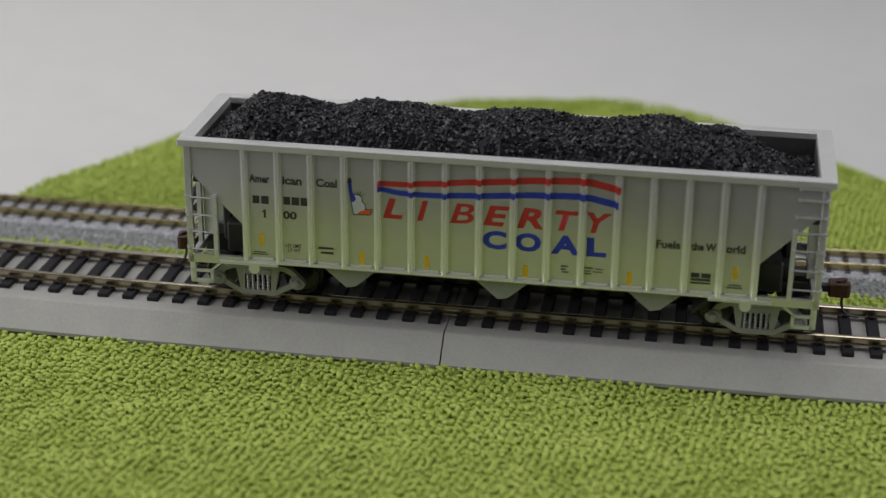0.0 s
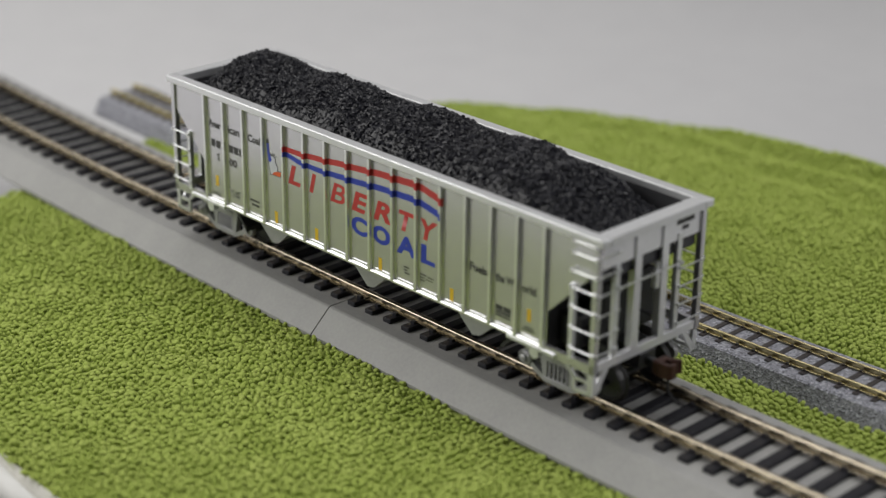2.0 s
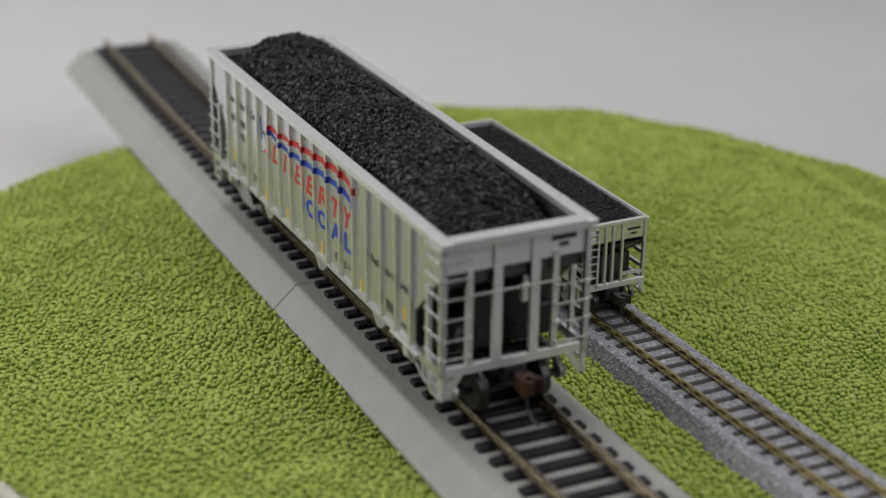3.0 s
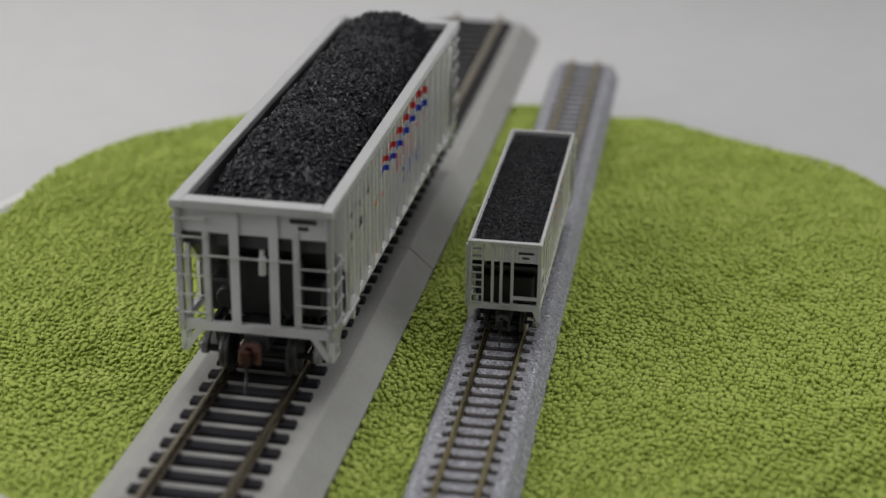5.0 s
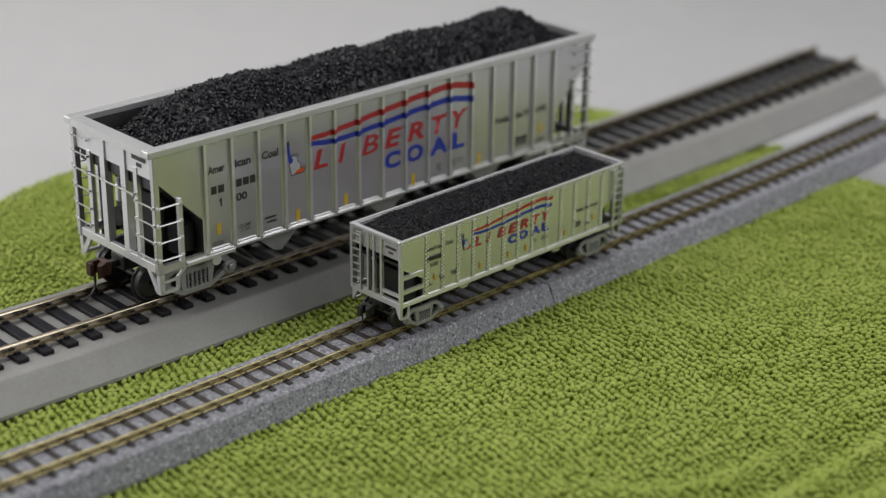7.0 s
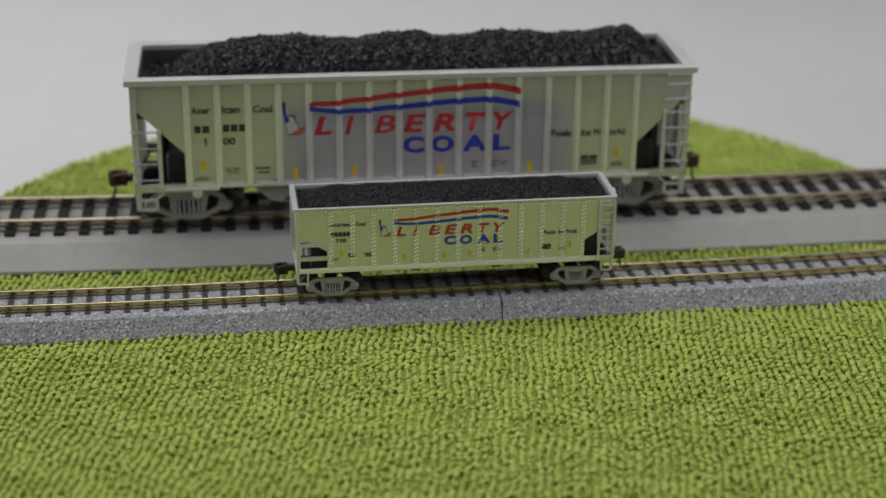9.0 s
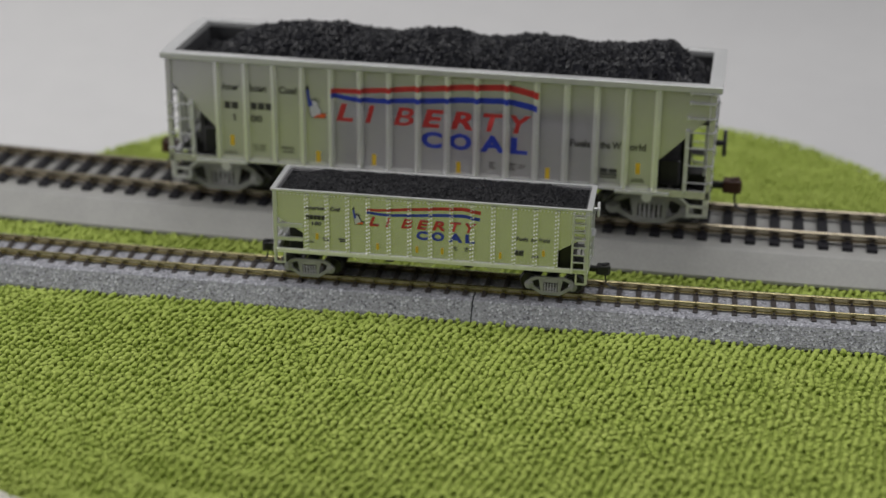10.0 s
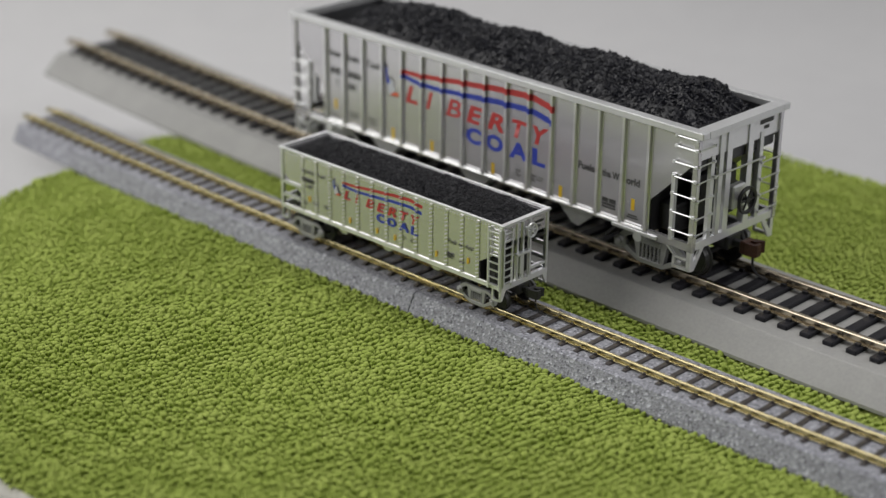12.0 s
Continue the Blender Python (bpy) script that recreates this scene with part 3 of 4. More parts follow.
def lettering(side, y, k, dx, z_of, splits, ribs, section, off, weight):
    """The livery: bands, words, the torch-bearer shape, marks. k scales, z_of maps heights of the large wagon."""
    X = lambda x: x * k + dx
    e = y - off
    def words(name, text, x0, x1, z0, z1, mat, bold=0.0, shear=0.0):
        part(name, writing(text, X(x0), X(x1), z_of(z0), z_of(z1), e, bold, shear), mat, side, name.replace("_", " ") + " lettering")
    for text, x0, x1 in (splits["american"]):
        words("black_word", text, x0, x1, 35.3, 37.6, BLACK_PAINT, 0.034 + weight)
    for x0, x1, z0, z1 in splits["bars"]:
        bm = bmesh.new()
        flat(bm, [(X(x0), z_of(z0)), (X(x1), z_of(z0)), (X(x1), z_of(z1)), (X(x0), z_of(z1))], e)
        part("dark_bar", bm, BLACK_PAINT, side)
    for x, z0, z1 in splits["ones"]:
        bm = bmesh.new()
        flat(bm, [(X(x - 0.32), z_of(z0)), (X(x + 0.22), z_of(z0)), (X(x + 0.22), z_of(z1)), (X(x - 0.18), z_of(z1)), (X(x - 0.75), z_of(z1 - 0.55)),
                  (X(x - 0.75), z_of(z1 - 0.95)), (X(x - 0.32), z_of(z1 - 0.75))], e)
        part("black_number", bm, BLACK_PAINT, side, "black number lettering")
    for text, x0, x1 in splits["number"]:
        words("black_number", text, x0, x1, 25.6, 27.9, BLACK_PAINT, 0.034 + weight)
    for text, x0, x1 in splits["fuels"]:
        words("black_word", text, x0, x1, 25.1, 27.4, BLACK_PAINT, 0.034 + weight)
    for text, x0, x1, z0, z1 in splits["loads"]:
        words("small_print", text, x0, x1, z0, z1, BLACK_PAINT, 0.02)
    for text, x0, x1 in (("L", -29.9, -24.6), ("I", -20.9, -18.0), ("B", -12.2, -5.9), ("E", -3.6, 3.2), ("R", 5.2, 11.9), ("T", 14.9, 20.9), ("Y", 23.0, 29.4)):
        words("red_letter", text, x0, x1, 27.9, 33.5, RED_PAINT, 0.012 if text == "B" else 0.034 + weight, 0.22)
    for text, x0, x1 in (("C", -3.7, 2.6), ("O", 4.7, 11.6), ("A", 14.1, 21.6), ("L", 23.3, 28.4)):
        words("blue_letter", text, x0, x1, 21.4, 26.6, BLUE_PAINT, 0.045 + weight, 0.0)
    lift = rise([(0, 36.7), (0.1, 36.8), (0.22, 37.5), (0.42, 38.8), (0.67, 40.2), (0.85, 40.8), (1, 39.1)])
    drop = rise([(0, 35.3), (0.1, 34.4), (0.22, 34.3), (0.42, 35.1), (0.67, 36.3), (0.85, 36.7), (1, 35.1)])
    bands(side, ribs, section, lambda u: z_of(lift(u)), X(-31.2), X(31.4), lambda u: (1.45 + 0.6 * u) * k, y, RED_PAINT, "red_band")
    bands(side, ribs, section, lambda u: z_of(drop(u)), X(-31.2), X(31.0), lambda u: (1.4 + 0.5 * u) * k, y, BLUE_PAINT, "blue_band")
    # torch-bearer drawn as plain shapes
    def shape(name, pts, mat, d=0.0):
        bm = bmesh.new()
        flat(bm, [(X(a), z_of(b)) for a, b in pts], e - d)
        part(name, bm, mat, side)
    shape("outline_shape", [(-38.59, 33.77), (-37.42, 33.93), (-36.14, 33.95), (-35.37, 33.35), (-35.26, 32.14), (-34.37, 31.24), (-34.48, 30.00), (-32.53, 30.17), (-33.26, 28.33), (-37.70, 28.18), (-38.26, 30.91)], BLACK_PAINT)
    shape("pale_shape", [(-38.37, 33.44), (-37.42, 33.73), (-36.26, 33.73), (-35.59, 33.21), (-35.48, 32.01), (-34.59, 31.11), (-34.70, 29.77), (-32.81, 29.92), (-33.48, 28.56), (-37.53, 28.46), (-38.03, 30.94)], PALE_PAINT, 0.02)
    shape("blue_shape", [(-39.09, 37.02), (-38.14, 37.15), (-37.98, 34.62), (-37.37, 33.58), (-36.92, 32.62), (-37.70, 31.70), (-38.42, 32.11), (-38.70, 34.01)], BLUE_PAINT, 0.03)
    shape("vermilion_shape", [(-36.81, 28.51), (-36.03, 29.28), (-34.64, 29.77), (-32.92, 29.91), (-33.48, 28.56)], VERMILION, 0.04)
    shape("torch_shape", [(-39.14, 37.52), (-39.26, 36.99), (-38.03, 37.16), (-38.14, 37.66), (-38.26, 38.51), (-38.92, 38.32)], BLACK_PAINT, 0.02)
    for a, b, c, d in ((-37.14, 33.87, -37.42, 34.54), (-36.59, 33.94, -36.48, 34.83), (-36.03, 33.92, -35.59, 34.80), (-35.53, 33.63, -34.70, 34.26), (-35.37, 33.14, -34.48, 33.16)):
        bm = bmesh.new()
        flat(bm, [(X(a - 0.15), z_of(b)), (X(a + 0.15), z_of(b - 0.1)), (X(c + 0.1), z_of(d)), (X(c - 0.1), z_of(d))], e - 0.01)
        part("dark_ray", bm, BLACK_PAINT, side)
    for x0, z0, z1 in splits["marks"]:
        bm = bmesh.new()
        flat(bm, [(X(x0 - 0.65), z_of(z0)), (X(x0 + 0.65), z_of(z0)), (X(x0 + 0.65), z_of(z1)), (X(x0 - 0.65), z_of(z1))], e)
        part("orange_mark", bm, ORANGE_PAINT, side, "orange reflector mark")
    for x0, x1, z0, z1 in splits["lines"]:
        bm = bmesh.new()
        flat(bm, [(X(x0), z_of(z0)), (X(x1), z_of(z0)), (X(x1), z_of(z1)), (X(x0), z_of(z1))], e)
        part("small_print_bar", bm, BLACK_PAINT, side)


LINES = [(-64.9, -61.4, 15.5, 15.8), (-65.2, -60.9, 14.9, 15.2),
         (-47.3, -43.2, 17.8, 18.4), (-46.6, -43.2, 16.5, 17.1), (16.9, 18.8, 17.9, 18.3), (16.9, 18.2, 17.1, 17.5), (17.2, 18.9, 16.3, 16.7),
         (22.9, 25.2, 17.9, 18.3), (25.8, 28.0, 17.8, 18.1), (22.9, 24.6, 17.1, 17.4), (25.2, 27.6, 17.0, 17.3), (23.0, 24.8, 16.3, 16.7),
         (50.2, 52.4, 17.7, 19.0), (52.8, 55.2, 17.7, 19.0), (50.2, 55.2, 16.8, 17.5), (50.2, 55.2, 16.0, 16.5), (59.8, 63.0, 16.1, 16.5), (59.4, 63.4, 15.4, 15.8)]
BIG = dict(american=(("Amer", -65.5, -60.0), ("ican", -56.6, -51.4), ("Coal", -47.6, -42.0)),
           bars=((-64.7, -62.9, 29.5, 31.7), (-62.4, -60.4, 29.5, 31.7), (-56.4, -54.6, 29.7, 31.9), (-54.2, -52.2, 29.7, 31.9), (-51.8, -50.0, 29.7, 31.9)), ones=((-61.5, 25.6, 27.9),), number=(("00", -56.6, -52.9),),
           fuels=(("Fuels", 40.95, 47.0), ("the W", 49.8, 56.1), ("orld", 58.6, 63.4)),
           loads=(("LD LMT", -56.1, -51.8, 17.6, 18.6), ("LT WT", -55.5, -52.1, 16.3, 17.3)),
           marks=((-62.6, 17.7, 21.0), (-35.6, 14.3, 17.8), (-18.2, 14.6, 18.0), (7.7, 14.1, 17.6), (34.6, 14.3, 17.8), (61.3, 17.9, 21.3)), lines=LINES)
SMALL = dict(american=(("American", -65.6, -54.5), ("Coal", -51.6, -46.3)), bars=tuple((-65.2 + 2.15 * q, -63.4 + 2.15 * q, 29.4, 31.8) for q in range(5)), ones=((-61.6, 25.6, 27.9),), number=(("00", -60.6, -56.8),),
             fuels=(("Fuels", 51.2, 57.4), ("the", 59.0, 62.2), ("World", 63.2, 69.2)), loads=(),
             marks=((-59.2, 17.1, 20.8), (-25.3, 13.4, 17.1), (-3.4, 13.4, 17.1), (10.6, 13.4, 17.1), (42.5, 13.4, 17.1), (66.0, 16.6, 20.2)),
             lines=LINES + [(-56.1, -51.9, 17.8, 18.4), (-55.6, -52.2, 16.5, 17.1)])



def big_side(parent, rz):
    """One side: sheet with sloping ends, sill, hat-section ribs, ladders, livery."""
    bm = bmesh.new()
    prism(bm, [(-82.0, 45), (82.0, 45), (82.0, 37.4), (66.5, 22.0), (66.5, 13.4), (-66.5, 13.4), (-66.5, 22.0), (-82.0, 37.4)], -SIDE_Y, -SIDE_Y + 0.9)
    side = part("side_sheet", bm, SILVER, parent, "silver side sheet with red and blue livery", at=at_mm(0, 0, 0, rz=rz))
    bm = bmesh.new()
    prism(bm, [(a, -d) for a, d in BEAD[::-1]] + [(-a, -d) for a, d in BEAD[1:]], 13.0, 44.4, "z")
    rib = mesh_of("rib", bm, RIB_LIT_SILVER)
    for x in RIBS:
        part("rib", rib, None, side, at=at_mm(x, -SIDE_Y, 0))
    bm = bmesh.new()
    box(bm, -67.3, 67.3, -SIDE_Y - 0.95, -SIDE_Y + 0.5, 12.5, 13.6, 0.3)
    for i in range(15):
        box(bm, RIBS[i] + 1.6, RIBS[i + 1] - 1.6, -SIDE_Y - 0.35, -SIDE_Y, 13.6, 14.2)
    part("side_sill", bm, RIB_LIT_SILVER, side, "pale silver side sill")
    for sx in (-64.6, 64.4):
        bm = bmesh.new()
        box(bm, sx - 9.5, sx + 6.5, -SIDE_Y - 1.2, -SIDE_Y - 0.2, 11.9, 12.9, 0.12)
        lathe(bm, [(1.5, -SIDE_Y - 1.3), (1.5, -SIDE_Y + 0.5)], (sx, 0, 11.2), "y", 14)
        part("jacking_pad", bm, SILVER_TRIM, side)
    for s in (-1, 1):
        bm = bmesh.new()
        prism(bm, [(s * 82.6, 11.6), (s * 66.0, 11.6), (s * 66.0, 13.9), (s * 82.6, 13.9)], -SIDE_Y - 0.6, -SIDE_Y + 0.6)
        part("end_sill_angle", bm, SILVER, side)
    # short ladder on one end, tall one on the other
    bm = bmesh.new()
    box(bm, -75.6, -74.4, -SIDE_Y - 0.7, -SIDE_Y + 0.5, 13.4, 31.3)
    for z in (30.3, 25.4, 20.6, 15.6):
        grab_iron(bm, (-82.3, -SIDE_Y, z), (-75.0, -SIDE_Y, z), (0, -0.9, 0), 0.24)
    part("ladder", bm, SILVER_TRIM, side, "short silver corner ladder")
    bm = bmesh.new()
    box(bm, 74.6, 75.8, -SIDE_Y - 0.7, -SIDE_Y + 0.5, 13.4, 32.8)
    for z in (32.2, 27.3, 22.0, 16.7):
        grab_iron(bm, (75.2, -SIDE_Y, z), (82.6, -SIDE_Y, z), (0, -0.9, 0), 0.24)
    part("ladder", bm, SILVER_TRIM, side, "silver corner ladder")
    for z, x in ((44.0, 75.6), (41.0, 75.6), (36.4, 75.2)):
        bm = bmesh.new()
        grab_iron(bm, (x, -SIDE_Y, z), (82.6, -SIDE_Y, z), (0, -0.9, 0), 0.24)
        part("grab_iron", bm, SILVER_TRIM, side)
    for s in (-1, 1):
        bm = bmesh.new()
        y0, y1 = -SIDE_Y - 0.4, -SIDE_Y + 0.4
        box(bm, min(s * 81, s * 82), max(s * 81, s * 82), y0, y1, 5.6, 12)
        box(bm, min(s * 76.2, s * 77), max(s * 76.2, s * 77), y0, y1, 5.6, 9.6)
        prism(bm, [(s * 76.2, 9.4), (s * 77.0, 9.4), (s * 74.0, 12.2), (s * 73.0, 12.2)], y0, y1)
        box(bm, min(s * 76.2, s * 82), max(s * 76.2, s * 82), y0, y1, 5.6, 6.5)
        box(bm, min(s * 76.2, s * 82), max(s * 76.2, s * 82), y0, y1, 8.7, 9.4)
        part("step", bm, SILVER_TRIM, side, "silver corner step")
    lettering(side, -SIDE_Y, 1.0, 0.0, lambda z: z, BIG, RIBS, BEAD, 0.05, 0.0)
    return side


def big_end(parent, rz, brake):
    """One end: upper sheet, posts, ladders, sill; the brake end carries the hand wheel."""
    E = 82.2
    bm = bmesh.new()
    box(bm, E - 0.9, E, -SIDE_Y + 0.9, SIDE_Y - 0.9, 37.6, 45.2)
    end = part("end_sheet", bm, END_LIT_SILVER, parent, "silver upper end sheet", at=at_mm(0, 0, 0, rz=rz))
    bm = bmesh.new()
    box(bm, E - 1.2, E + 0.35, -SIDE_Y - 0.4, SIDE_Y + 0.4, 11.6, 14.0, 0.1)
    for s in (-1, 1):
        prism(bm, [(s * 13.6, 11.6), (s * 15.4, 11.6), (s * 18.6, 7.0), (s * 18.6, 5.7), (s * 17.6, 5.7)], E - 0.4, E + 0.3, "x")
        box(bm, E - 0.4, E + 0.3, min(s * 18.0, s * 19.3), max(s * 18.0, s * 19.3), 5.7, 11.6)
    part("end_sill", bm, END_LIT_SILVER, end)
    for y in (-4.9, 4.9):
        bm = bmesh.new()
        box(bm, E, E + 0.5, y - 1.15, y + 1.15, 13.8, 44.6)
        box(bm, E - 2.2, E + 0.2, y - 0.4, y + 0.4, 13.8, 38.5)
        part("end_post", bm, END_LIT_SILVER, end)
    bm = bmesh.new()
    box(bm, E - 0.9, E + 0.3, -12.8, -11.2, 13.8, 38.0)
    for z in (44.2, 41.0, 36.4, 31.6, 26.4, 21.2, 16.4):
        grab_iron(bm, (E, -18.8, z), (E, -12.0, z), (0.75, 0, 0), 0.23)
    part("ladder", bm, SILVER_TRIM, end, "tall silver end ladder")
    bm = bmesh.new()
    box(bm, E - 0.9, E + 0.3, 9.6, 11.2, 13.8, 39.4)
    for z in (30.3, 25.4, 20.6, 15.6):
        grab_iron(bm, (E, 10.6, z), (E, 18.6, z), (0.75, 0, 0), 0.23)
    part("ladder", bm, SILVER_TRIM, end, "short silver end ladder")
    bm = bmesh.new()
    grab_iron(bm, (E + 0.2, -12.0, 32.0), (E + 0.2, 10.4, 32.0), (0.9, 0, 0), 0.28)
    part("end_handrail", bm, SILVER_TRIM, end, "long silver handrail")
    for z0, z1, y0, y1 in ((41.6, 42.9, 9.0, 15.6), (39.9, 41.0, 11.0, 13.6)):
        bm = bmesh.new()
        bm.faces.new([bm.verts.new((E + 0.05, y, z)) for y, z in ((y0, z0), (y1, z0), (y1, z1), (y0, z1))])
        part("small_print_bar", bm, BLACK_PAINT, end)
    bm = bmesh.new()
    if brake:
        lathe(bm, [(3.2, E + 3.2), (3.9, E + 3.0), (4.1, E + 3.6), (3.9, E + 4.2), (3.2, E + 4.0)], (0, 0.5, 22.6), "x", 28, True)
        lathe(bm, [(0.9, E + 0.2), (0.9, E + 4.0)], (0, 0.5, 22.6), "x", 10)
        wheel = part("brake_wheel", bm, UNDER_BLACK, parent, "black six-spoke brake wheel", at=at_mm(0, 0, 0, rz=rz))
        for k in range(6):
            a = k * math.pi / 3
            bm = bmesh.new()
            rod(bm, [(E + 3.6, 0.5, 22.6), (E + 3.6, 0.5 + 3.6 * math.cos(a), 22.6 + 3.6 * math.sin(a))], 0.3, 5)
            part("spoke", bm, UNDER_BLACK, wheel)
        bm = bmesh.new()
        box(bm, E - 1.5, E + 1.0, -2.4, 3.4, 19.5, 26.5, 0.4)
        box(bm, E - 0.5, E + 0.5, -9.4, -7.6, 13.8, 44.4)
        part("brake_housing", bm, SILVER_TRIM, end)
    else:
        box(bm, E - 0.6, E + 0.9, 1.2, 2.9, 27.6, 32.6, 0.3)
        lathe(bm, [(0.6, 32.6), (0.6, 34.2)], (E + 0.4, 2.1, 0), "z", 8)
        part("retainer_valve", bm, SILVER_TRIM, end)


def big_hopper(m):
    h = empty("hopper_wagon", "large silver ribbed coal hopper wagon with red and blue livery", "hopper wagon", "hopper wagons")
    for rz in (0, 180):
        big_side(h, rz)
    big_end(h, 0, False)
    big_end(h, 180, True)
    bm = bmesh.new()
    for s in (-1, 1):
        box(bm, -84.4, 84.4, min(s * 16.9, s * 20.1), max(s * 16.9, s * 20.1), 44.3, 46.3, 0.25)
        box(bm, min(s * 80.4, s * 84.4), max(s * 80.4, s * 84.4), -16.9, 16.9, 44.3, 46.3, 0.0)
    part("top_rim", bm, SILVER_TRIM, h, "flat silver rim round the top")
    for s in (-1, 1):
        for q in (-1, 1):
            bm = bmesh.new()
            box(bm, min(s * 81.2, s * 82.9), max(s * 81.2, s * 82.9), min(q * 18.0, q * 19.6), max(q * 18.0, q * 19.6), 11.4, 44.3, 0.15)
            part("corner_post", bm, SILVER, h)
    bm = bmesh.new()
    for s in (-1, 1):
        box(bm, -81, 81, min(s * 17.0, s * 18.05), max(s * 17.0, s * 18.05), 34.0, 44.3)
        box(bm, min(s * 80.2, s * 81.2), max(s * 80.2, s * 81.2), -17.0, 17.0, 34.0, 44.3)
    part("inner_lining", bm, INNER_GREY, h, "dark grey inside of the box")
    for s in (-1, 1):
        bm = bmesh.new()
        # silver sheet in shade: the darkness is put into its black colour
        prism(bm, [(s * 81.6, 38.3), (s * 81.6, 37.3), (s * 51, 6.6), (s * 51, 7.8)], -18.0, 18.0)
        part("slope_sheet", bm, UNDER_BLACK, h, "slope sheet under the end, coloured black for the shade there")
    for s in (-1, 1):
        bm = bmesh.new()
        box(bm, min(s * 66.2, s * 67.0), max(s * 66.2, s * 67.0), -18.0, 18.0, 12.6, 23.0)
        # added black blocks stand in for the shade inside the open end
        box(bm, min(s * 67.0, s * 73.5), max(s * 67.0, s * 73.5), -14.5, 14.5, 13.0, 21.5, 0.6)
        box(bm, min(s * 73.5, s * 76.0), max(s * 73.5, s * 76.0), -9.0, 10.0, 14.0, 29.0, 0.5)
        part("bulkhead_and_shade_block", bm, UNDER_BLACK, h)
    bm = bmesh.new()
    box(bm, -82, 82, -3.4, 3.4, 9.0, 13.5)
    box(bm, -66, 66, -17.5, 17.5, 12.0, 13.2)
    part("centre_sill", bm, UNDER_BLACK, h, "black centre sill")
    for x in (-39.3, 1.4, 41.2):
        bm = bmesh.new()
        for s in (-1, 1):
            prism(bm, [(x - 8.2, 12.6), (x + 8.2, 12.6), (x + 1.6, 6.9), (x - 1.0, 6.4)], s * 16.6 - 0.5, s * 16.6 + 0.5)
        prism(bm, [(x - 7.4, 12.4), (x + 7.4, 12.4), (x + 1.4, 7.2), (x - 1.0, 6.9)], -16.0, 16.0)
        part("hopper_chute", bm, TRUCK_GREY, h, "dull silver discharge chute")
    for x in (-65.2, 67.6):
        truck(h, x, 1.0)
    for s in (-1, 1):
        coupler(h, s, s * 82.6, 9.4, 0.9, COUPLER_RUST)
    # brake gear seen through the open end
    bm = bmesh.new()
    lathe(bm, [(2.6, 68.0), (3.0, 68.6), (3.0, 76.0), (2.6, 76.6)], (0, -9.0, 18.0), "x", 16)
    box(bm, 66.9, 80.5, -11.2, -10.4, 13.6, 15.0)
    rod(bm, [(70, -2, 15), (78, 3, 20), (81, 8, 16)], 0.4, 5)
    part("brake_cylinder", bm, UNDER_BLACK, h)
    rides(h, m)


HO_CAR = at_mm(14.7, HO_Y + 0.1, 9.85)
big_hopper(HO_CAR)


def big_top(x, y):
    cross = 1 - (abs(y) / 17.5) ** 2.2
    end = min(1.0, max(0.0, (77.0 - x) / 22.0)) if x > 0 else min(1.0, max(0.0, (82.0 + x) / 15.0))
    end = end * end * (3 - 2 * end)
    hump = 0.9 * math.cos((x + 64) * 2 * math.pi / 34.0) + 1.1 * noise.noise((x * 0.11, y * 0.11, 2.0)) + 0.6 * noise.noise((x * 0.25, y * 0.25, 9.0))
    low = 2.0 if x > 0 else -0.6
    wall = 1 - min(1.0, max(0.0, (16.9 - abs(y)) / 6.5))
    z = 41.9 + (7.5 * cross + hump * 1.2 * cross) * end + (1.9 - 4.6 * wall ** 1.5) * end - (1 - end) * low
    return z + 0.45 * noise.noise((x * 0.5, y * 0.5, 5.0))


coal_load("coal_load", "heaped black coal filling the large hopper wagon", 160.2, 33.8, big_top, HO_CAR, 1.15, 14000, 3, COAL)


# ---- the small hopper wagon ----
N_RIBS = [-34.9 + 5.88 * i for i in range(13)]
NY = 9.35


def rivet(bm, x, y, z, r=0.27):
    """A domed rivet head on a face that looks along -y."""
    ring = [bm.verts.new((x + r * math.cos(a), y + 0.02, z + r * math.sin(a))) for a in (0.4 + math.pi * q / 3 for q in range(6))]
    mid = [bm.verts.new((x + 0.6 * (v.co.x - x), y - 0.19, z + 0.6 * (v.co.z - z))) for v in ring]
    for q in range(6):
        bm.faces.new((ring[q], ring[(q + 1) % 6], mid[(q + 1) % 6], mid[q]))
    bm.faces.new(mid)


